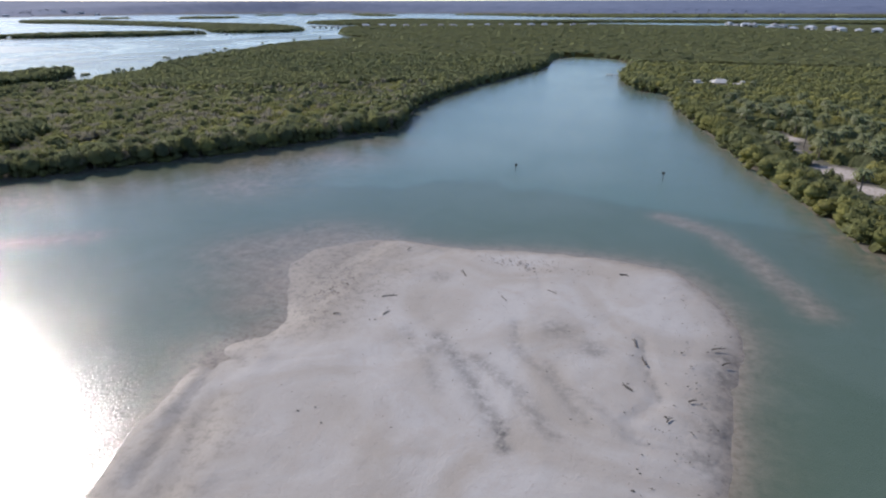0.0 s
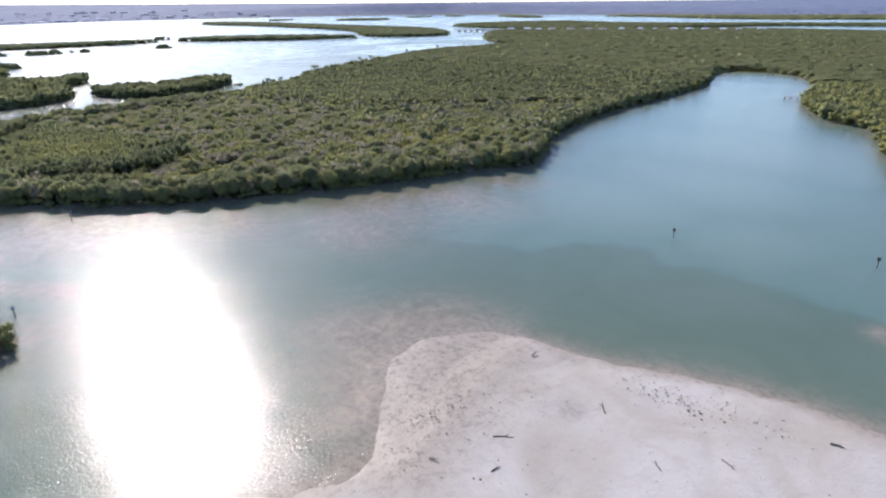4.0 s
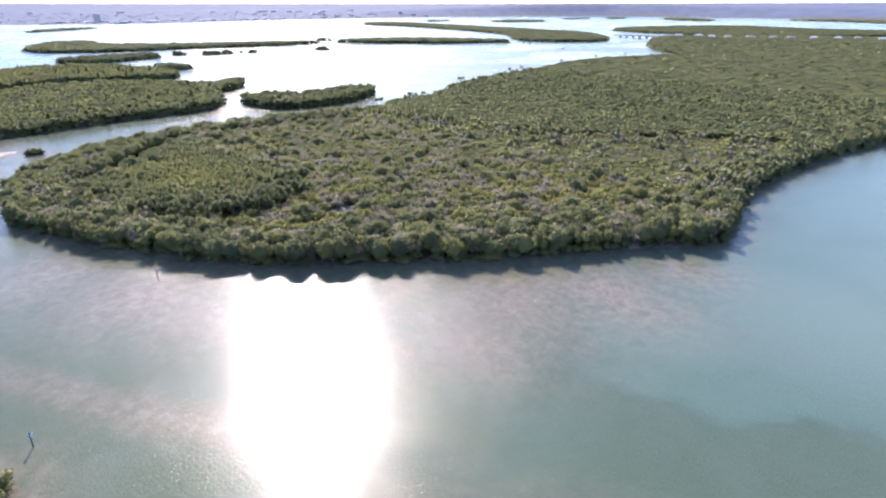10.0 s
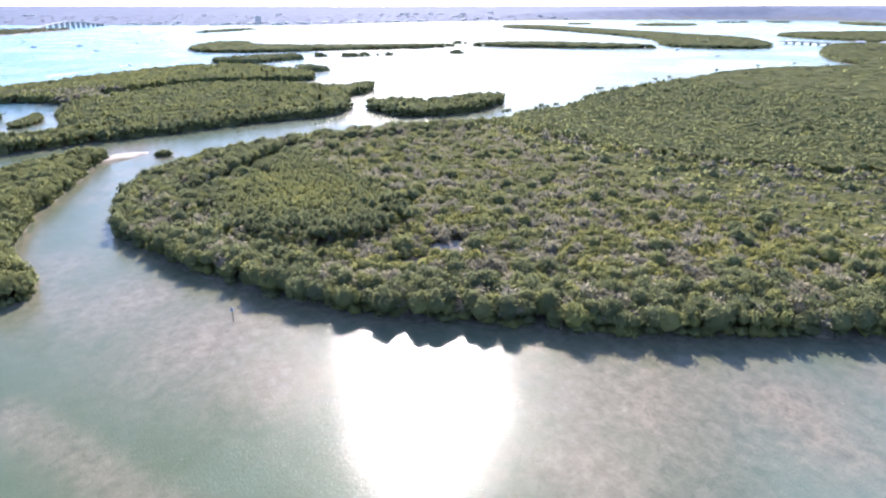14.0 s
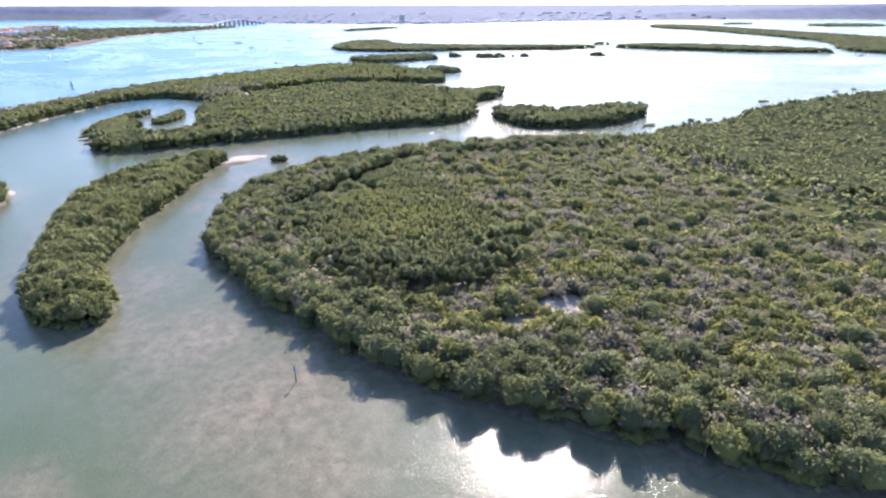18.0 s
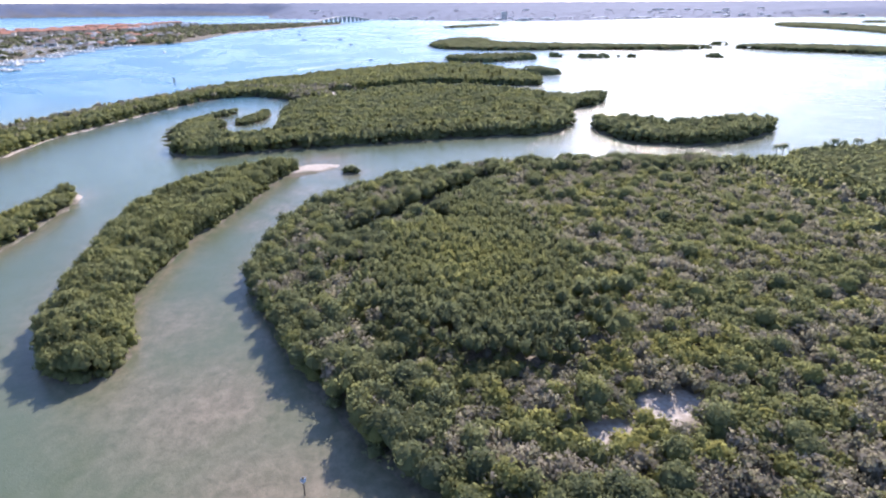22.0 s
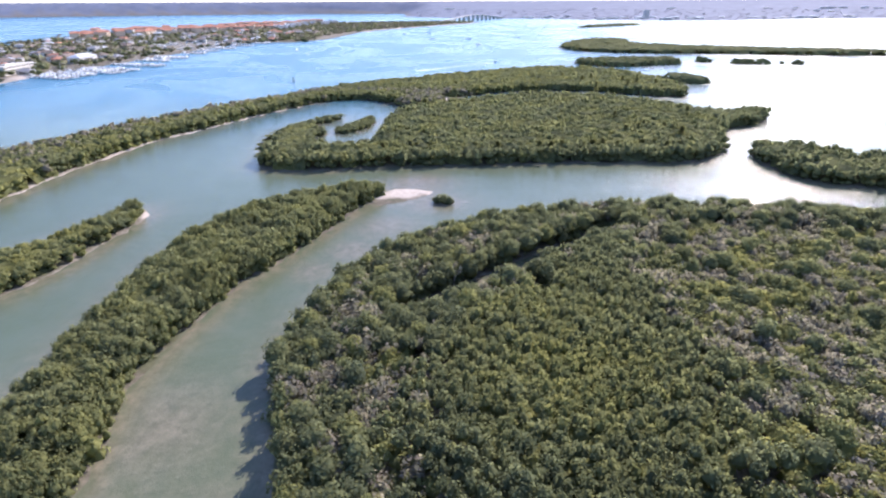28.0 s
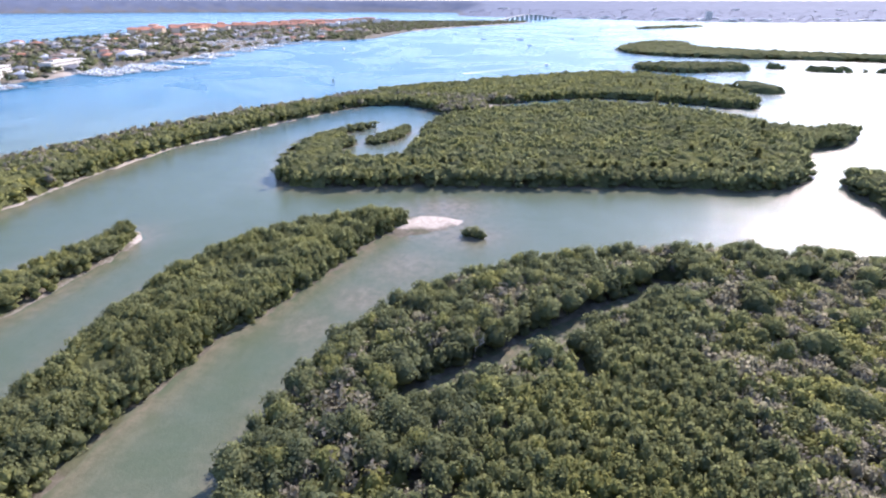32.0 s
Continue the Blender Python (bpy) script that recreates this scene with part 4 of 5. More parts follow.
carpet("mangrove_canopy", lambda a, b: shore("strip", a, b), -384, -216, 30, 92, 2.2, 6.4, "closed green lower canopy of the curved island", margin=1.6)
x, y = scatter(-384, -216, 30, 92, 1.55)
rows, sd = plant(x, y, shore("strip", x, y), 0.6, 1.55, 7.8, 0.90)
rows[:, 5] = np.clip(np.where(rows[:, 5] > 0.66, 0.45, rows[:, 5]) * 0.5 + 0.20, 0, 0.55)
rows[:, 2] *= 0.72 + 0.28 * np.clip(sd / 5, 0, 1)
canopy("mangrove_island", rows, "tuft", "long curved island of even dark green mangroves")

# middle distance
carpet("mangrove_canopy", lambda a, b: shore("main", a, b), -480, -70, 300, 560, 2.6, 7.0, "even green mangrove canopy", within=lambda a, b: (b > smooth_edge(a, b) - 2) | (inside_main(a, b) < 14))
carpet("mangrove_canopy", lambda a, b: shore("main", a, b), -720, 1000, 556, 1300, 5.0, 7.0, "even green mangrove canopy stretching into the distance")
carpet("mangrove_canopy", lambda a, b: shore("main", a, b), -720, 1400, 1296, 1740, 9.0, 7.0, "far green mangrove canopy")
carpet("mangrove_canopy", lambda a, b: shore("main", a, b), -72, 190, 50, 560, 2.8, 5.6, "green coastal canopy beside the inlet")
carpet("mangrove_canopy", lambda a, b: shore("main", a, b), 188, 1000, 20, 560, 8.0, 6.5, "green canopy behind the coastal wood")
carpet("mangrove_canopy", lambda a, b: shore("main", a, b), -372, -84, 266, 378, 2.6, 4.4, "low closed scrub between the crowns", within=lambda a, b: (b < smooth_edge(a, b)) & (inside_main(a, b) > 10))
x, y = scatter(-480, -70, 262, 560, 3.3)
x, y = x[y < 380], y[y < 380]
rows, sd, level = mixed_wood(x, y, inside_main(x, y))
rows[:, 3] *= 1.25
canopy("mangrove_wood", rows[level != "shrub"], "far", "wide mangrove wood with scattered yellowish crowns")
canopy("mangrove_wood", rows[level == "shrub"], "far", "greyish half-bare scrub between the mangroves")
x, y = scatter(-480, -70, 380, 560, 4.6)
rows, sd = plant(x, y, inside_main(x, y), 1.4, 4.6, 7.7, 0.55)
rows[:, 5] = np.clip(rows[:, 5] * 0.8 + 0.06, 0, 0.6)
canopy("mangrove_wood", rows, "far", "wide even mangrove wood with a finely lumpy canopy")
x, y = scatter(-72, 190, 60, 540, 4.0)
rows, sd = plant(x, y, inside_main(x, y), 0.6, 4.0, 7.2, 0.72)
rows[:, 5] = np.clip(np.where(rows[:, 5] > 0.66, 0.5, rows[:, 5]) + 0.12 + 0.1 * wobble(rows[:, 0], rows[:, 1], 24, 3), 0.1, 0.64)
lane = near_line(LANE, rows[:, 0], rows[:, 1])
grove = (lane < 26) & (sd > 8)
rows[:, 2] = np.where(grove, rows[:, 2] * rng.uniform(0.35, 0.8, len(rows)), rows[:, 2])
rows, sd = rows[lane > 2.2], sd[lane > 2.2]
close = (rows[:, 0] > 20) & (rows[:, 0] < 105) & (rows[:, 1] < 330)
canopy("mangrove_wood", rows[close], "near", "yellowish green coastal mangroves beside the inlet")
canopy("mangrove_wood", rows[~close], "far", "yellowish green coastal wood with palms and sandy gaps")
for key, step, tall, label in (("centre", 3.2, 7.8, "broad low island covered in dense green mangroves"), ("barrier", 3.6, 7.4, "long narrow island of scrub and mangroves behind a thin beach"),
                               ("mouth", 2.9, 7.8, "small rounded mangrove island"), ("left", 2.3, 5.4, "low mangrove spit with a sandy edge"),
                               ("lagoon", 2.2, 6.0, "mangrove islet inside a small lagoon"), ("near", 1.8, 5.2, "little mangrove islet in the shallows")):
    p = LAND[key]
    x, y = scatter(*(p.min(0)[0], p.max(0)[0], p.min(0)[1], p.max(0)[1]), step)
    rows, sd = plant(x, y, shore(key, x, y), 2.6 if key == "barrier" else 1.5 if key == "left" else 0.8, step, tall, 0.74)
    rows[:, 5] = np.where(rows[:, 5] > 0.66, 0.44, rows[:, 5])
    rows[:, 5] = np.clip(rows[:, 5] * 0.85 + (0.14 if key in ("barrier", "left") else 0.05), 0, 0.8)
    if key == "barrier":
        rows[:, 5] = np.where(rng.random(len(rows)) < np.clip((near_line(BARRIER[1:12], rows[:, 0], rows[:, 1]) - 16) / 14, 0.03, 0.75) * (rows[:, 0] > -640), rng.uniform(0.7, 0.95, len(rows)), rows[:, 5])
    canopy("mangrove_island", rows, "near" if key in ("near", "left") else "far", label)
    if key != "near":
        carpet("mangrove_canopy", lambda a, b: shore(key, a, b), p.min(0)[0], p.max(0)[0], p.min(0)[1], p.max(0)[1], 2.4, tall * 0.92, "closed canopy of the mangrove island", margin=2.8 if key == "barrier" else 2.2)

# far off
x, y = scatter(-720, 1000, 545, 1500, 15.0)
sdm = inside_main(x, y)
rows, sd = plant(x, y, sdm, 3, 13.0, 7.6, 0.32, False)
rows = rows[rng.random(len(rows)) < 0.6]
canopy("mangrove_wood", rows, "dim", "far expanse of even green mangrove wood")
x, y = scatter(100, 1000, 60, 545, 16.0)
keep = (x > 188) | (y > 535)
rows, sd = plant(x[keep], y[keep], inside_main(x[keep], y[keep]), 4, 16.0, 7.4, 0.3, False)
canopy("mangrove_wood", rows, "dim", "far green wood along the inlet")
for n in range(len(BANKS)):
    p = LAND["bank%d" % n]
    reach = math.hypot(*(p.mean(0) - (-100, 100)))
    step = min(4.0 + reach * 0.006, 26.0)
    if n in (3, 18):
        step = 40.0
    step = max(2.6, min(step, (p.max(0) - p.min(0)).min() / 3.0))
    x, y = scatter(p.min(0)[0], p.max(0)[0], p.min(0)[1], p.max(0)[1], step)
    fine = 3.0 if reach < 1000 else 6.0 if reach < 1900 else 18.0
    if min(p.max(0) - p.min(0)) > fine * 3:
        carpet("mangrove_canopy", lambda a, b: depth_in(p, a, b), p.min(0)[0], p.max(0)[0], p.min(0)[1], p.max(0)[1], fine, 7.2, "closed canopy of a low mangrove island")
    islet = min(p.max(0) - p.min(0)) < 45 and reach < 1900
    rows, sd = plant(x, y, depth_in(p, x, y), step * 0.2, step, 4.2 if islet else 7.4, 0.85 if islet else 0.5 if reach < 1900 else 0.7, islet or reach < 1000)
    if not len(rows):
        continue
    rows[:, 5] = np.clip(rows[:, 5] * 0.7 + 0.04, 0, 0.5)
    canopy("mangrove_island", rows, "mid" if reach < 1000 else "far" if reach < 1900 else "dim", "low mangrove island lying far out in the bay")


# ---- helpers for things ----
def thing(name, x, y, z, label, category, group="", turn=0.0, kind=""):
    ob = new(name)
    ob.empty_display_size = 0.5
    ob.matrix_world = pose(x, y, z, 0, 0, turn)
    return tagged(ob, label, category, group, kind)


def part(name, bm, material, parent, label=""):
    me = bpy.data.meshes.new(name)
    bm.to_mesh(me)
    bm.free()
    me.materials.append(material)
    ob = new(name, me)
    ob.parent = parent
    if label:
        ob["label"] = label
    return ob


def box(w, d, h, at=(0, 0, 0), bevel=0.0, bm=None):
    """A box that stands on at."""
    bm = bm or bmesh.new()
    made = bmesh.ops.create_cube(bm, size=1, matrix=Matrix.Translation((at[0], at[1], at[2] + h / 2)) @ Matrix.Diagonal((w, d, h, 1)))
    if bevel:
        bmesh.ops.bevel(bm, geom=list({e for v in made["verts"] for e in v.link_edges}), offset=bevel, segments=1, affect="EDGES")
    return bm


def rod(a, b, r0, r1=None, sides=8, bm=None):
    bm = bm or bmesh.new()
    a, b = Vector(a), Vector(b)
    m = Matrix.Translation((a + b) / 2) @ (b - a).to_track_quat("Z", "Y").to_matrix().to_4x4()
    bmesh.ops.create_cone(bm, cap_ends=True, segments=sides, radius1=r0, radius2=r0 if r1 is None else r1, depth=(b - a).length, matrix=m)
    return bm


def prism(outline, z0, z1, bm=None):
    bm = bm or bmesh.new()
    lo = [bm.verts.new((x, y, z0)) for x, y in outline]
    hi = [bm.verts.new((x, y, z1)) for x, y in outline]
    n = len(outline)
    bm.faces.new(hi)
    bm.faces.new(lo[::-1])
    for i in range(n):
        bm.faces.new((lo[i], lo[(i + 1) % n], hi[(i + 1) % n], hi[i]))
    return bm


def gable(w, d, z, rise, over=0.5, hip=0.0, bm=None):
    """A pitched roof with a ridge along x; hip: metres that the ridge is shorter at each end."""
    bm = bm or bmesh.new()
    a, b = w / 2 + over, d / 2 + over
    base = [bm.verts.new((sx * a, sy * b, z)) for sx, sy in ((-1, -1), (1, -1), (1, 1), (-1, 1))]
    under = [bm.verts.new((v.co.x, v.co.y, z - 0.25)) for v in base]
    r0, r1 = bm.verts.new((-a + hip, 0, z + rise)), bm.verts.new((a - hip, 0, z + rise))
    bm.faces.new((base[0], base[1], r1, r0))
    bm.faces.new((base[2], base[3], r0, r1))
    bm.faces.new((base[1], base[2], r1))
    bm.faces.new((base[3], base[0], r0))
    bm.faces.new(under[::-1])
    for i in range(4):
        bm.faces.new((under[i], under[(i + 1) % 4], base[(i + 1) % 4], base[i]))
    return bm


# ---- single mangroves along the shore ----
def crown_mesh(k):
    v, f, o = CROWNS["near"][k]
    return mesh_from("crown", v, f, M_leaf, outward=o, tint=np.full(len(v), 0.2 + 0.026 * k))


def trunk_mesh():
    bm = rod((0, 0, -3.9), (0.04, 0.02, -0.7), 0.09, 0.045, 6)
    for a in (0.3, 1.7, 2.9, 4.1, 5.4):
        rod((0.02, 0.01, -1.9), (0.55 * math.cos(a), 0.55 * math.sin(a), -3.9), 0.035, 0.02, 5, bm)
        rod((0.03, 0.01, -1.2), (0.5 * math.cos(a + 0.5), 0.5 * math.sin(a + 0.5), -0.7), 0.04, 0.012, 5, bm)
    me = bpy.data.meshes.new("trunk")
    bm.to_mesh(me)
    bm.free()
    me.materials.append(M_bark)
    return me


models = []
TRUNK = trunk_mesh()
for k in range(12):
    tree = thing("mangrove_tree", 0, 0, 0, "dark green mangrove tree on stilt roots at the water's edge", "tree", "mangroves along the shore")
    crown, trunk = new("crown", crown_mesh(k)), new("trunk", TRUNK)
    crown.parent = trunk.parent = tree
    models.append(tree)
first = [True] * 12
for n, (x, y, z, r, h, t) in enumerate(single_rows):
    k = n % 12
    m = pose(x, y, z, 0, 0, rng.uniform(0, 360)) @ Matrix.Diagonal((r, r, r * h, 1))
    if first[k]:
        models[k].matrix_world, first[k] = m, False
    else:
        copy_thing(models[k], m).matrix_world = m

bush = thing("mangrove_bush", -371.5, 108, -0.4, "lone round mangrove bush standing in shallow water", "bush")
v, f, o = CROWNS["near"][3]
v2, f2, o2 = CROWNS["near"][5]
vv = np.concatenate([v * 2.9 + (0, 0, 4.6), v2 * 2.4 + (1.2, 2.2, 3.8), v2 * 2.2 + (-0.6, -2.4, 3.4)])
ff = np.concatenate([f, f2 + len(v), f2 + len(v) + len(v2)])
new("crown", mesh_from("crown", vv, ff, M_leaf, outward=np.concatenate([o, o2, o2]), tint=np.full(len(vv), 0.3))).parent = bush
part("trunk", rod((0, 0, -0.6), (0.1, 0, 2.2), 0.2, 0.1), M_bark, bush)


# ---- tall feathery pines on the centre island ----
def pine_mesh():
    leaves = 520
    u = rng.random(leaves) ** 0.7
    a = rng.uniform(0, 6.283, leaves)
    wide = (1 - u) * 1.0 + 0.12
    c = np.stack([np.cos(a) * wide * rng.uniform(0.3, 1, leaves), np.sin(a) * wide * rng.uniform(0.3, 1, leaves), 1.5 + u * 8.5], 1)
    d = np.stack([np.cos(a), np.sin(a), 0.9 + 0 * a], 1) + rng.normal(size=(leaves, 3)) * 0.35
    w = np.cross(d, rng.normal(size=(leaves, 3)))
    w /= np.linalg.norm(w, axis=1)[:, None]
    s = rng.uniform(0.4, 0.9, (leaves, 1))
    tri = np.stack([c + d * s, c + w * 0.16, c - w * 0.16], 1).reshape(-1, 3) * (1.9, 1.9, 1.0)
    return mesh_from("crown", tri, np.arange(leaves * 3).reshape(-1, 3), M_leaf, tint=np.full(leaves * 3, 0.46), outward=np.repeat(d / np.linalg.norm(d, axis=1)[:, None], 3, 0))


pine = thing("pine_tree", -470, 222, 0.4, "tall feathery grey-green pine above the mangroves", "pine", "pines on the island")
new("crown", pine_mesh()).parent = pine
part("trunk", rod((0, 0, -0.4), (0.1, 0, 9.5), 0.2, 0.05, 6), M_bark, pine)
for n in range(20):
    px, py = rng.uniform(-545, -452), rng.uniform(196, 262)
    if shore("centre", np.array([px]), np.array([py]))[0] > 3:
        k = rng.uniform(0.6, 0.9)
        copy_thing(pine, pose(px, py, 0.4, 0, 0, rng.uniform(0, 360)) @ Matrix.Diagonal((k, k, k, 1)))
for n in range(34):
    px, py = np.interp(n, (0, 16, 33), (-430, -434, -446)) - rng.uniform(2, 13), np.interp(n, (0, 33), (62, 226)) + rng.uniform(-3, 3)
    k = rng.uniform(0.55, 0.78)
    copy_thing(pine, pose(px, py, 0.4, 0, 0, rng.uniform(0, 360)) @ Matrix.Diagonal((k * 1.15, k * 1.15, k, 1)))
for px, py in ((-690, 250), (-700, 240), (-676, 262), (-662, 236), (-715, 215), (-700, 205), (-720, 190), (-655, 210)):
    copy_thing(pine, pose(px, py, 0.4, 0, 0, px % 360) @ Matrix.Diagonal((0.8, 0.8, 0.9, 1)))


# ---- bare snags and driftwood ----
def branches(bm, a, direction, length, r, depth, r_rng):
    b = a + direction * length
    rod(a, b, r, r * 0.6, 5, bm)
    if depth:
        for _ in range(3):
            d = (direction + Vector((r_rng.uniform(-0.8, 0.8), r_rng.uniform(-0.8, 0.8), r_rng.uniform(-0.2, 0.5)))).normalized()
            branches(bm, a.lerp(b, r_rng.uniform(0.5, 1.0)), d, length * r_rng.uniform(0.5, 0.75), r * 0.5, depth - 1, r_rng)


twig = random.Random(4)
for x, y, h in ((-236, 108, 2.6), (-204, 122, 2.2), (-246, 97, 2.4), (-285, 100, 2.2), (-303, 116, 2.5), (-222, 142, 2.0), (-292, 168, 2.4), (-268, 92, 2.2), (-312, 176, 2.2), (-182, 178, 2.0)):
    snag = thing("dead_tree", x, y, 0.6, "bleached leafless dead tree among the mangroves", "dead tree", "dead trees")
    bm = bmesh.new()
    branches(bm, Vector((0, 0, -0.2)), Vector((0.1, 0.05, 1)).normalized(), h, 0.12, 0, twig)
    part("trunk", bm, M_dead, snag)
    for _ in range(5):
        bm = bmesh.new()
        d = Vector((twig.uniform(-1, 1), twig.uniform(-1, 1), twig.uniform(0.5, 1.3))).normalized()
        branches(bm, Vector((0.1 * h, 0.05 * h, h * 0.9)), d, h * 0.75, 0.07, 2, twig)
        part("branch", bm, M_dead, snag)


for x, y, length, turn, thick in ((-40, 86, 2.9, 25, 0.11), (0.3, 109, 1.7, -5, 0.14), (-12, 97, 2.3, -35, 0.09), (3.2, 84, 2.4, 100, 0.12), (4.6, 79, 2.0, 110, 0.14), (2.5, 71.5, 1.8, 140, 0.14),
                                  (15.5, 86, 2.2, 20, 0.11), (16.2, 82, 1.6, 40, 0.12), (8, 66, 1.3, 60, 0.1), (11, 71, 1.1, 30, 0.12), (-46, 77, 1.4, 5, 0.1), (-38, 80, 1.6, 65, 0.1), (9, 52, 1.2, 20, 0.12),
                                  (-30, 100, 2.6, 120, 0.1), (-20, 92, 1.8, 130, 0.07), (-45, 108, 1.5, 80, 0.14)):
    log = thing("driftwood", x, y, 0.86, "dark weathered driftwood branch lying on the sand", "driftwood", "driftwood on the sandbank", turn)
    bm = rod((-length / 2, 0, 0), (0, 0.12, 0.06), thick, thick * 0.8, 7)
    rod((0, 0.12, 0.06), (length / 2, -0.05, 0.1), thick * 0.8, thick * 0.4, 7, bm)
    part("stem", bm, M_drift, log)
    part("twig", rod((0.1, 0.1, 0.08), (0.1 + length * 0.25, 0.1 + length * 0.2, 0.2), thick * 0.45, thick * 0.15, 6), M_drift, log)

# loose wrack and pebbles
pv, pf, n = [], [], 0
for x, y, wide, long_, count in ((-20, 108, 10, 3, 240), (-52, 84, 5, 12, 260), (-40, 84, 14, 12, 90), (-5, 90, 16, 18, 110), (12, 80, 4, 22, 90), (-30, 65, 20, 18, 90), (8, 60, 6, 14, 60)):
    for _ in range(count):
        px, py, s = x + rng.normal() * wide * 0.6, y + rng.normal() * long_ * 0.6, abs(rng.normal(0, 0.05)) + 0.03
        if depth_in(SAND, np.array([px]), np.array([py]))[0] < 0.8:
            continue
        pv.append(ICO_V * (s * 1.4, s, s * 0.5) + (px, py, 0.84))
        pf.append(ICO_F + n)
        n += 12
tagged(new("wrack", mesh_from("wrack", np.concatenate(pv), np.concatenate(pf), M_drift)), "scattered dark wrack and shells on the sand", "wrack", kind="stuff")


# ---- channel markers ----
def marker(x, y, height, label, board, lean=0.0, size=0.7):
    ob = thing("channel_marker", x, y, 0, label, "channel marker", "channel markers", 150)
    part("pole", rod((0, 0, -2), (lean, 0, height), 0.11, 0.10, 10), M_pile, ob)
    part("cap", rod((lean, 0, height), (lean, 0, height + 0.15), 0.18, 0.05, 10), M_pile, ob)
    for dy in (-0.2, 0.2):
        part("board", box(size, 0.05, size, (lean, dy, height - size - 0.1), 0.01), board, ob, "square notice board on the pile")
    return ob


marker(-37, 180, 2.9, "dark timber channel marker with a square board", M_pile)
marker(8, 185, 2.8, "dark timber channel marker with a small board", M_pile, 0.1)
marker(-189, 102, 3.4, "timber channel marker with a pale blue board", M_sign, 0.1)
marker(-140, 66, 2.6, "leaning channel marker with a pale blue board", M_sign, 0.3)
marker(-908, 107, 6.0, "tall timber channel marker far out in open water", M_pile, 0, 1.2)
big = thing("beacon", -722, -61, 0, "dark green lattice beacon on piles in open water", "beacon")
big.matrix_world = pose(-722, -61, 0) @ Matrix.Diagonal((0.6, 0.6, 0.62, 1))
for dx, dy in ((-1, -1), (1, -1), (1, 1), (-1, 1)):
    part("leg", rod((dx * 1.3, dy * 1.3, -2), (dx * 0.7, dy * 0.7, 6.5), 0.28, 0.22), M_pile, big)
part("platform", box(2.6, 2.6, 0.3, (0, 0, 4.4), 0.03), M_pile, big)
part("board", box(1.9, 0.12, 1.9, (0, -0.8, 5.2), 0.02), M_green, big, "green square day mark")
part("board", box(0.12, 1.9, 1.9, (0.8, 0, 5.2), 0.02), M_green, big, "green square day mark")
part("lantern", rod((0, 0, 6.5), (0, 0, 7.5), 0.3, 0.2), M_pile, big)


# ---- buildings ----
def house(x, y, w, d, h, roof, turn, label, wall=M_paint, storeys=1, name="house", flat=False, z=0.6, group=""):
    ob = thing(name, x, y, z, label, "house", group, turn)
    part("wall", box(w, d, h), wall, ob)
    if flat:
        bm = box(w + 0.6, d + 0.6, 0.4, (0, 0, h))
        box(w * 0.3, d * 0.4, 1.6, (w * 0.15, 0, h + 0.4), 0, bm)
        part("roof", bm, roof, ob)
    else:
        part("roof", gable(w, d, h + 0.25, d * 0.24, 0.7, d * 0.45), roof, ob)
    n = max(2, int(w / 5)) if storeys > 1 else 1
    for s in range(storeys):
        zz = h * (s + 0.28) / storeys
        for i in range(n):
            px = (i + 0.5) / n * w - w / 2
            for side in (-1, 1):
                part("window", box(w / n * 0.5, 0.12, h / storeys * 0.48, (px, side * (d / 2 + 0.02), zz)), M_glass, ob)
    return ob


def condo(x, y, w, d, h, turn, label, wall=M_cream):
    ob = thing("apartment_building", x, y, 0.6, label, "apartment building", "resort apartment buildings", turn)
    bm = box(w, d, h)
    for i in range(3):
        box(w * 0.14, d + 3, h - 0.4, ((i - 1) * w * 0.34, 0, 0), 0, bm)
    part("wall", bm, wall, ob)
    bm = gable(w, d, h + 0.25, 3.4, 0.8, d * 0.5)
    for i in range(3):
        sub = gable(d + 3, w * 0.14, h + 0.5, 2.4, 0.5, 1.5)
        bmesh.ops.transform(sub, matrix=Matrix.Translation(((i - 1) * w * 0.34, 0, 0)) @ Matrix.Rotation(math.pi / 2, 4, "Z"), verts=sub.verts)
        me = bpy.data.meshes.new("roof")
        sub.to_mesh(me)
        sub.free()
        bm.from_mesh(me)
        bpy.data.meshes.remove(me)
    part("roof", bm, M_tile, ob, "orange clay tile roof")
    for s in range(3):
        for i in range(4):
            px = (i + 0.5) / 4 * w - w / 2
            for side in (-1, 1):
                part("window", box(w / 4 * 0.5, 0.2, h / 3 * 0.5, (px, side * (d / 2 + 0.05), h * (s + 0.3) / 3)), M_glass, ob)
    return ob


def palm(x, y, h, z=0.5):
    ob = thing("palm_tree", x, y, z, "tall palm with a thin trunk and drooping fronds", "palm", "palms")
    part("trunk", rod((0, 0, -0.3), (0.2, 0.1, h), 0.22, 0.14, 6), M_bark, ob)
    bm = bmesh.new()
    for i in range(26):
        a, lift = i * 2.4, 1.15 - 0.06 * i
        prev = None
        for s in range(5):
            u = s / 4
            rr, zz, wd = 2.6 * u, h + lift * 2.0 * u - 2.3 * u * u, 0.42 * (1 - abs(u - 0.45) * 1.5)
            c = Vector((0.2 + rr * math.cos(a), 0.1 + rr * math.sin(a), zz))
            side = Vector((-math.sin(a), math.cos(a), -0.5)) * max(wd, 0.03)
            side2 = Vector((math.sin(a), -math.cos(a), -0.5)) * max(wd, 0.03)
            row = [bm.verts.new(c + side), bm.verts.new(c), bm.verts.new(c + side2)]
            if prev:
                for j in range(2):
                    bm.faces.new((prev[j], prev[j + 1], row[j + 1], row[j]))
            prev = row
    part("crown", bm, M_palm, ob)
    return ob


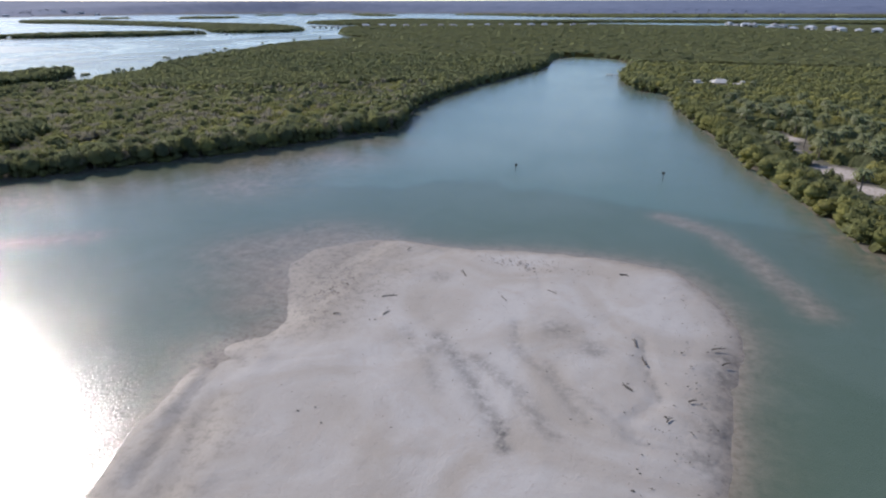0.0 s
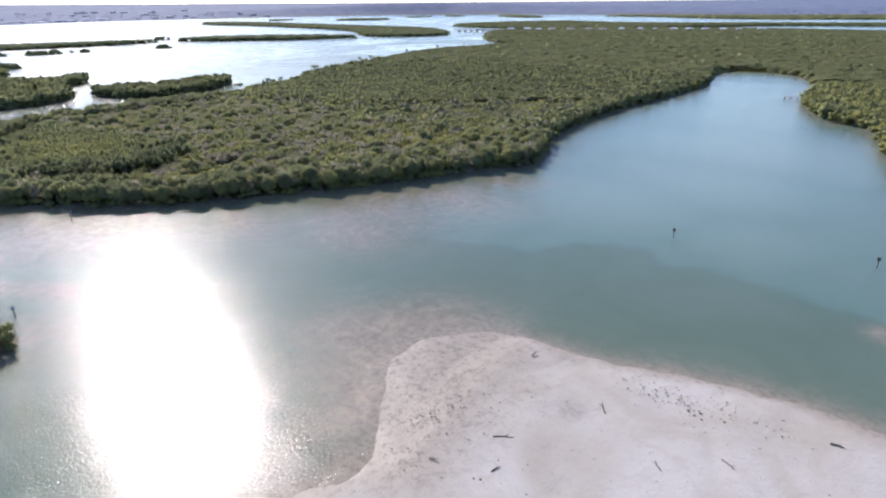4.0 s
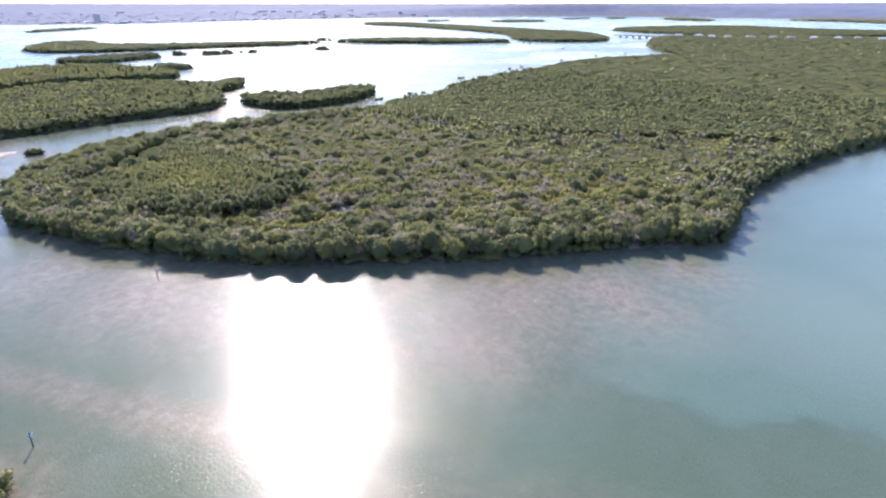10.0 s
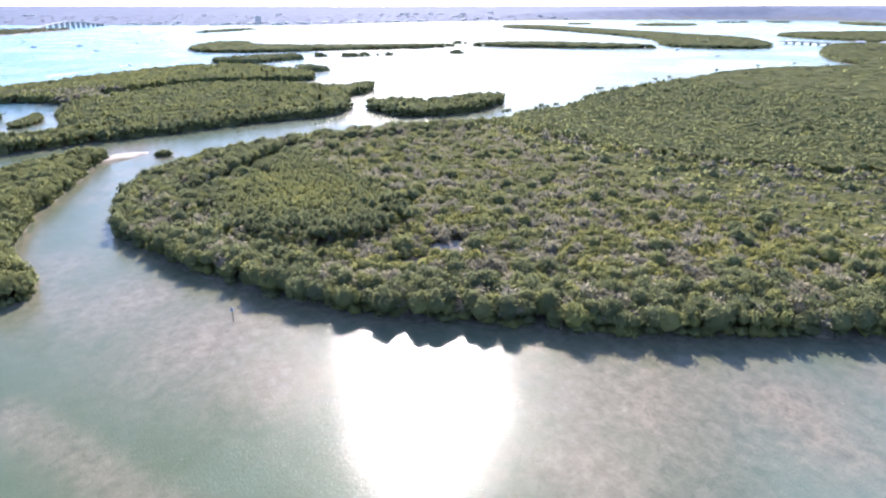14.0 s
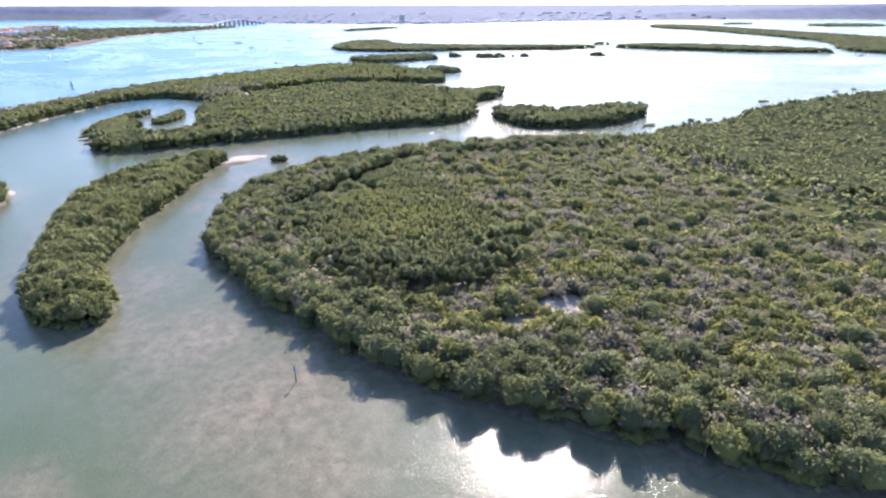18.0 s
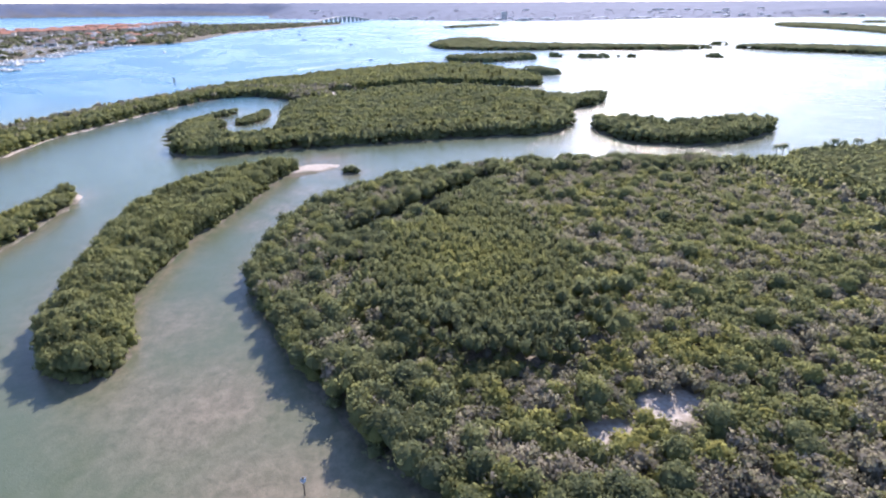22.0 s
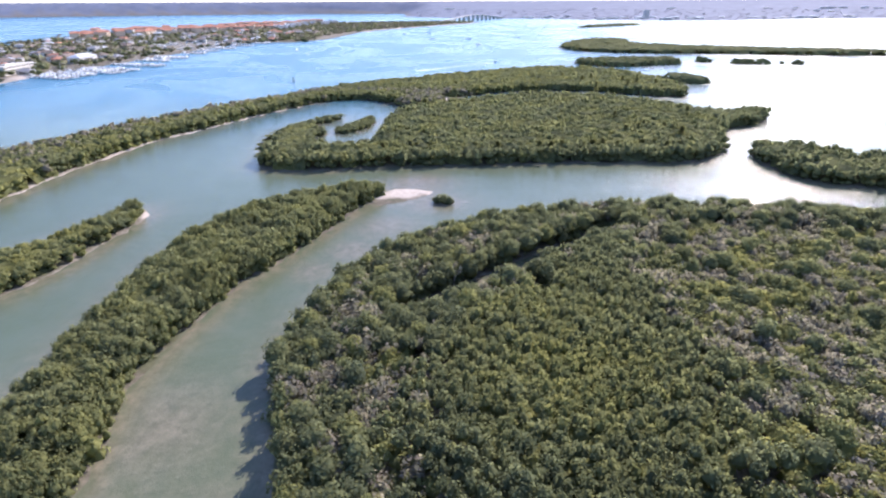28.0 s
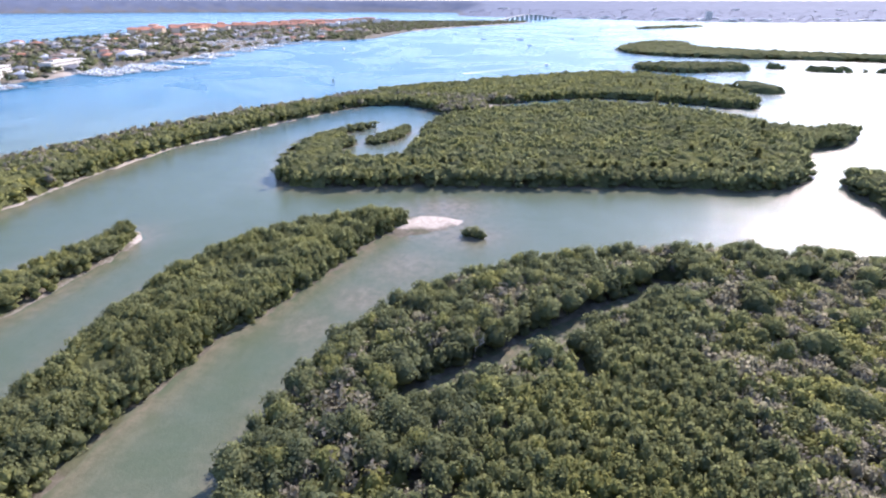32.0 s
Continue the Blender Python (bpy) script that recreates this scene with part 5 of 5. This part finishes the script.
first_palm = palm(-357, 300, 8)
for x, y, h in ((-360, 306, 7.5), (-408, 428, 8), (-412, 436, 7), (-430, 520, 8), (-436, 545, 8), (-455, 640, 8), (-461, 720, 8), (-456, 780, 8), (-440, 850, 8), (-364, 335, 8), (-367, 350, 7),
                (62, 240, 8), (74, 225, 8), (58, 228, 7), (80, 270, 9), (90, 235, 8), (66, 300, 8), (72, 330, 9), (60, 395, 8), (85, 210, 8)):
    copy_thing(first_palm, pose(x, y, 0.5, 0, 0, (x * 37 + y * 11) % 360) @ Matrix.Diagonal((1, 1, h / 8, 1)))


# a grove of palms along the sandy lane
grove_rng = random.Random(12)
for i in range(110):
    u = grove_rng.random()
    px, py = np.interp(u, (0, 0.5, 1), (40, 60, 84)), np.interp(u, (0, 0.5, 1), (330, 228, 140))
    px, py = px + grove_rng.uniform(-12, 42), py + grove_rng.uniform(-12, 12)
    spot = np.array([px]), np.array([py])
    if inside_main(*spot)[0] < 9 or near_line(LANE, *spot)[0] < 2.5:
        continue
    wide = grove_rng.uniform(0.95, 1.3)
    copy_thing(first_palm, pose(px, py, 0.5, 0, 0, grove_rng.uniform(0, 360)) @ Matrix.Diagonal((wide, wide, grove_rng.uniform(0.75, 1.05), 1)))


def boat(length, cabin, mast, hull, label, name="motor_boat"):
    ob = thing(name, 0, 0, 0, label, "boat", "boats")
    w = length * 0.3
    bm = bmesh.new()
    rings = []
    for u, wide, deck in ((-0.5, 0.85, 0.16), (-0.2, 1.0, 0.16), (0.15, 0.95, 0.18), (0.38, 0.55, 0.21), (0.5, 0.04, 0.24)):
        hw, x = w / 2 * wide, u * length
        rings.append([bm.verts.new(p) for p in ((x, -hw * 0.8, -0.3), (x, -hw, deck * length * 0.6), (x, hw, deck * length * 0.6), (x, hw * 0.8, -0.3))])
    for a, b in zip(rings, rings[1:]):
        for i in range(4):
            bm.faces.new((a[i], b[i], b[(i + 1) % 4], a[(i + 1) % 4]))
    bm.faces.new(rings[0])
    part("hull", bm, hull, ob)
    deck = 0.1 * length
    if cabin:
        bm = prism([(-0.28 * length, -w * 0.33), (0.12 * length, -w * 0.33), (0.24 * length, -w * 0.16), (0.24 * length, w * 0.16), (0.12 * length, w * 0.33), (-0.28 * length, w * 0.33)], deck, deck + 0.10 * length)
        part("cabin", bm, M_white, ob)
        part("windscreen", box(0.14 * length, w * 0.68, 0.045 * length, (0.09 * length, 0, deck + 0.045 * length)), M_glass, ob)
        part("hardtop", box(0.26 * length, w * 0.6, 0.015 * length, (-0.08 * length, 0, deck + 0.17 * length), 0.02), M_white, ob)
        bm = bmesh.new()
        for sx, sy in ((-0.18, -1), (-0.18, 1), (0.02, -1), (0.02, 1)):
            rod((sx * length, sy * w * 0.26, deck + 0.09 * length), (sx * length, sy * w * 0.26, deck + 0.175 * length), 0.05, 0.05, 5, bm)
        part("hardtop_frame", bm, M_alu, ob)
    if mast:
        part("mast", rod((0.08 * length, 0, deck), (0.08 * length, 0, length * 1.25), 0.11, 0.07), M_alu, ob)
        part("boom", rod((0.08 * length, 0, deck + 1.2), (-0.35 * length, 0, deck + 1.3), 0.14, 0.1), M_canvas, ob, "boom with a blue sail cover")
        part("cabin", box(0.35 * length, w * 0.5, 0.06 * length, (0, 0, deck), 0.1), M_white, ob)
    return ob


fleet = [boat(11, True, False, M_white, "white motor cruiser with a hardtop"), boat(14, True, False, M_white, "large white motor yacht"), boat(10, False, True, M_white, "white sailing yacht with bare mast", "sailing_boat"),
         boat(8, True, False, M_white, "small white cabin boat"), boat(11, False, True, M_navy, "dark-hulled sailing yacht with bare mast", "sailing_boat")]
used = [False] * len(fleet)


def moor(k, x, y, turn):
    m = pose(x, y, 0, 0, 0, turn)
    if used[k]:
        copy_thing(fleet[k], m)
    else:
        fleet[k].matrix_world, used[k] = m, True


for k, x, y, turn in ((1, -1119, -183, 10), (3, -1030, -139, 30), (2, -1644, -83, 120), (2, -1656, -24, 100), (4, -1431, 5, 95), (1, -1426, 79, 80), (0, -1252, 103, 60), (2, -1466, 182, 70), (4, -2175, 241, 30),
                      (2, -1900, 60, 80), (2, -1760, 180, 60), (0, -1980, 280, 45), (2, -1580, 240, 80), (3, -925, 131, 140), (0, -760, 960, 60), (3, -640, 900, 20), (1, -2300, 420, 0), (2, -1850, -40, 90)):
    moor(k, x, y, turn)

# the wake of a boat under way
wv, wf = [], []
for i in range(41):
    u = i / 40
    c = np.array((-925 + u * 105, 131 - u * 86))
    side = np.array((0.63, 0.77)) * (0.5 + 2.2 * u) * (1 + 0.2 * math.sin(i * 1.7))
    wv += [(*(c + side), 0.05), (*c, 0.22 * (1 - u) + 0.05), (*(c - side), 0.05)]
    if i:
        a = 3 * i
        wf += [(a - 3, a - 2, a + 1, a), (a - 2, a - 1, a + 2, a + 1)]
tagged(new("wake", mesh_from("wake", wv, wf, M_foam, True)), "thin white foaming wake of a passing boat", "wake", kind="stuff")


# ---- the marina ----
def pier(x, y, turn, length, fingers, label):
    ob = thing("pier", x, y, 0, label, "pier", "marina piers", turn)
    part("deck", box(length, 2.2, 0.25, (length / 2, 0, 1.0)), M_dock, ob)
    for i in range(fingers):
        u = (i + 0.8) / fingers * length
        for s in (-1, 1):
            part("finger", box(0.9, 9, 0.2, (u, s * 5.6, 1.0)), M_dock, ob)
            part("post", rod((u, s * 10.1, -1.5), (u, s * 10.1, 2.6), 0.2, 0.18, 6), M_pile, ob)
    return ob


pick = random.Random(9)
for x, y, turn, length, fingers in ((-652, -340, 60, 34, 5), (-756, -345, 72, 54, 8), (-782, -345, 72, 56, 8), (-812, -345, 72, 76, 9), (-838, -345, 72, 76, 9), (-886, -338, 72, 72, 9), (-940, -340, 80, 44, 7), (-985, -340, 85, 44, 7),
                                    (-1060, -345, 85, 40, 6), (-1110, -346, 85, 40, 6), (-1165, -342, 80, 40, 6), (-1230, -335, 80, 40, 6), (-1300, -325, 75, 36, 5)):
    pier(x, y, turn, length, fingers, "grey timber pier with finger berths")
    c, s = math.cos(radians(turn)), math.sin(radians(turn))
    for i in range(fingers):
        for side in (-1, 1):
            if pick.random() < 0.86:
                u, v = (i + 0.8) / fingers * length - length / fingers * 0.45, side * 6.4
                moor(pick.choice((0, 0, 1, 3, 3, 2)), x + u * c - v * s, y + u * s + v * c, turn + 90 * side + pick.uniform(-4, 4))
# boats on the hard and in the inner basin
for i in range(110):
    u, v = (i % 22) / 21, (i // 22) / 4
    moor(pick.choice((0, 1, 3, 3)), -1110 - 150 * v - 190 * u + pick.uniform(-5, 5), -378 - 165 * v + 30 * u + pick.uniform(-6, 6), 80 + pick.uniform(-12, 12))

land_labels = ("low white house with a grey roof", "low house with a pale metal roof", "small cream house with a clay tile roof", "low pale house with a brown shingle roof")
for i in range(230):
    for _ in range(30):
        x, y = pick.uniform(-1750, -600), pick.uniform(-740, -300)
        sdv = depth_in(LAND["marina"], np.array([x]), np.array([y]))[0]
        if sdv > 22 and not (-1290 < x < -990 and -480 < y < -370):
            break
    roof, kind = pick.choice(((M_grey, 0), (M_grey, 0), (M_brown, 3), (M_brown, 3), (M_tin, 1), (M_tile, 2)))
    house(x, y, pick.uniform(12, 20), pick.uniform(9, 13), pick.choice((3.4, 4.5, 6.4)), roof, pick.uniform(0, 180), land_labels[kind], M_cream if kind == 2 else M_paint, 1, group="houses by the marina")
house(-690, -385, 42, 16, 11, M_concrete, 20, "four-storey pale apartment block by the beach", M_concrete, 4, "apartment_block", True)
house(-780, -388, 60, 12, 9, M_concrete, 12, "long three-storey pale block by the marina", M_concrete, 3, "apartment_block", True)
house(-905, -395, 40, 16, 7, M_tin, 5, "boat shed with a pale metal roof", M_paint, 1, "boat_shed")
for i in range(54):
    u, v = (i % 18 + 0.5) / 15, (i // 18) / 2
    near, far = Vector((-1400 - 470 * u, -770 + 235 * u)), Vector((-1590 - 700 * u, -850 + 280 * u))
    c = near.lerp(far, v)
    condo(c.x + pick.uniform(-10, 10), c.y + pick.uniform(-8, 8), pick.uniform(44, 60), 16, pick.choice((11, 13)), pick.choice((15, 30, 40, 110)) + pick.uniform(-8, 8), "cream resort apartment building with orange clay tile roof", pick.choice((M_cream, M_cream, M_paint)))
for i in range(14):
    u = i / 13
    house(-1900 - 560 * u, -470 + 60 * u - pick.uniform(0, 80), pick.uniform(40, 60), 16, 11, M_tin, pick.uniform(10, 40), "long white resort block with a pale roof", M_paint, 3, "apartment_block", True)
p = LAND["marina"]
x, y = scatter(-2600, -540, -800, 120, 14)
keep = ~((x < -1110) & (x > -1330) & (y > -470) & (y < -360))
rows, sd = plant(x[keep], y[keep], depth_in(p, x[keep], y[keep]), 8, 14, 8.5, 0.46, False)
rows = rows[(rng.random(len(rows)) < 0.62) & ((sd > 30) | (rows[:, 0] > -1400))]
rows[:, 5] = np.where(rng.random(len(rows)) < 0.45, 0.72, np.clip(rows[:, 5] * 0.6, 0, 0.3))
canopy("garden_trees", rows, "dim", "dark green garden trees between the houses", "trees")
for i in range(60):
    x, y = pick.uniform(-1500, -600), pick.uniform(-640, -330)
    if depth_in(p, np.array([x]), np.array([y]))[0] > 5:
        copy_thing(first_palm, pose(x, y, 0.5, 0, 0, pick.uniform(0, 360)) @ Matrix.Diagonal((1.1, 1.1, pick.uniform(0.9, 1.4), 1)))
breakwater = new("breakwater", mesh_from("breakwater", np.concatenate([ICO_V * (pick.uniform(2, 3.5), pick.uniform(2, 3), pick.uniform(1, 1.8)) + (-1480 - i * 4.5, -850 - i * 3.0 + pick.uniform(-2, 2), 0.2) for i in range(40)]),
                                         np.concatenate([ICO_F + 12 * i for i in range(40)]), M_pile))
tagged(breakwater, "dark rubble breakwater reaching into the sea", "breakwater", kind="structure")


# ---- bridges ----
def bridge(name, a, b, low, high, width, span, label):
    a, b = Vector((*a, 0)), Vector((*b, 0))
    length = (b - a).length
    ob = thing(name, a.x, a.y, 0, label, "bridge", "", math.degrees(math.atan2(b.y - a.y, b.x - a.x)), "")
    n = int(length / span)
    prof = lambda u: low + (high - low) * math.sin(math.pi * u) ** 1.6
    bm = bmesh.new()
    prev = None
    for i in range(n + 1):
        x, z = i / n * length, prof(i / n)
        ring = [bm.verts.new(p) for p in ((x, -width / 2, z), (x, width / 2, z), (x, width / 2, z - 1.6), (x, -width / 2, z - 1.6))]
        if prev:
            for j in range(4):
                bm.faces.new((prev[j], prev[(j + 1) % 4], ring[(j + 1) % 4], ring[j]))
        prev = ring
    part("deck", bm, M_concrete, ob)
    for s in (-1, 1):
        bm = bmesh.new()
        for i in range(n):
            x0, x1 = i / n * length, (i + 1) / n * length
            rod((x0, s * width / 2, prof(i / n) + 0.5), (x1, s * width / 2, prof((i + 1) / n) + 0.5), 0.3, 0.3, 4, bm)
        part("parapet", bm, M_concrete, ob)
    for i in range(1, n):
        part("pier", box(1.6, width * 0.8, prof(i / n) - 1.6 + 2, (i / n * length, 0, -2)), M_concrete, ob)
    return ob


bridge("road_bridge", (-2500, -70), (-3080, 190), 5, 22, 14, 42, "high pale concrete road bridge over the channel")
bridge("low_bridge", (-800, 1318), (-670, 1318), 4.2, 5.0, 10, 16, "low concrete road bridge on many piers")

# ---- along the inlet ----
jetty = thing("jetty", -14, 470, 0, "small grey timber jetty on the inlet", "jetty", "", 170)
part("deck", box(14, 1.6, 0.2, (7, 0, 1.0)), M_dock, jetty)
part("platform", box(4, 4, 0.2, (15, 0, 1.0)), M_dock, jetty)
for u in (1, 5, 9, 13, 16.5):
    for s in (-0.8, 0.8):
        part("post", rod((u, s, -1.5), (u, s, 1.9), 0.14, 0.12, 6), M_pile, jetty)
house(28, 416, 12, 7, 3.0, M_concrete, 20, "flat-roofed pale block house in a clearing", M_paint, 1, "house", True)
house(44, 424, 10, 8, 3.2, M_concrete, 15, "low building with a pale metal roof in a clearing", M_cream, 1)
house(56, 421, 7, 6, 2.6, M_concrete, 30, "roofless pale masonry shell in a clearing", M_cream, 1, "house", True)
tarp = thing("tarpaulin", 19, 408, 0.6, "bright blue tarpaulin shelter by the water", "shelter", "", 20)
part("sheet", gable(4, 3, 2.2, 0.7, 0.2), plain("blue_tarpaulin", (0.05, 0.25, 0.6), 0.5), tarp)
for sx in (-1.8, 1.8):
    for sy in (-1.3, 1.3):
        part("pole", rod((sx, sy, 0), (sx, sy, 2.2), 0.05), M_alu, tarp)
for i in range(22):
    x, y = 160 + i * 13 + pick.uniform(-8, 8), 1580 - i * 20 + pick.uniform(-60, 60)
    house(x, y, pick.uniform(12, 22), pick.uniform(9, 13), pick.choice((3.5, 6.5, 7)), pick.choice((M_tin, M_tin, M_grey)), pick.uniform(0, 180), "white house with a pale roof among the far trees", M_paint, 1, z=3.5, group="houses beyond the wood")
for i in range(16):
    x, y = -660 + i * 34 + pick.uniform(-6, 6), 1330 + i * 15 + pick.uniform(-20, 20)
    house(x, y, pick.uniform(11, 18), 9, 4, pick.choice((M_tin, M_grey)), pick.uniform(0, 60), "low house beside the far road", M_paint, 1, z=3.0, group="houses along the road")

# ---- the far shore ----
x, y = scatter(-4900, 4000, -3200, 4900, 58)
keep = np.hypot(x + 100, y - 60) < 4850
x, y = x[keep], y[keep]
sd = depth_in(LAND["coast"], x, y)
d = np.hypot(x + 100, y - 60)
keep = (sd > 8) & (d < 4000) & (rng.random(x.shape) < 0.8)
x, y, sd, d = x[keep], y[keep], sd[keep], d[keep]
z = rise_at(x, y) - 1
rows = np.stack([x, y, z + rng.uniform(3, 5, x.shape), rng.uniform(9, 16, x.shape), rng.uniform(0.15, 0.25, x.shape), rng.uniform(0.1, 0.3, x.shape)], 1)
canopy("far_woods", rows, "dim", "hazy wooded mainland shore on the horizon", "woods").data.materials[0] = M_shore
for i in range(110):
    u = pick.random()
    if i < 70:
        x, y = -2700 - abs(pick.gauss(0, 350)), pick.uniform(-100, 2600)
    else:
        a = pick.uniform(30, 140)
        x, y = -100 - 4000 * math.sin(radians(a)), 60 + 4000 * math.cos(radians(a))
    sdv = depth_in(LAND["coast"], np.array([x]), np.array([y]))[0]
    if sdv < 10:
        continue
    house(x, y, pick.uniform(22, 60), pick.uniform(14, 24), pick.choice((4, 5, 7)), pick.choice((M_white, M_white, M_tin)), pick.uniform(60, 120), "pale building on the far mainland shore", M_paint, 1, "waterfront_building", True,
          float(rise_at(np.array([x]), np.array([y]))[0]) + 0.5, "buildings on the far shore")
house(-2950, 800, 24, 20, 34, M_paint, 90, "lone tall apartment tower on the far shore", M_paint, 8, "apartment_tower", True)
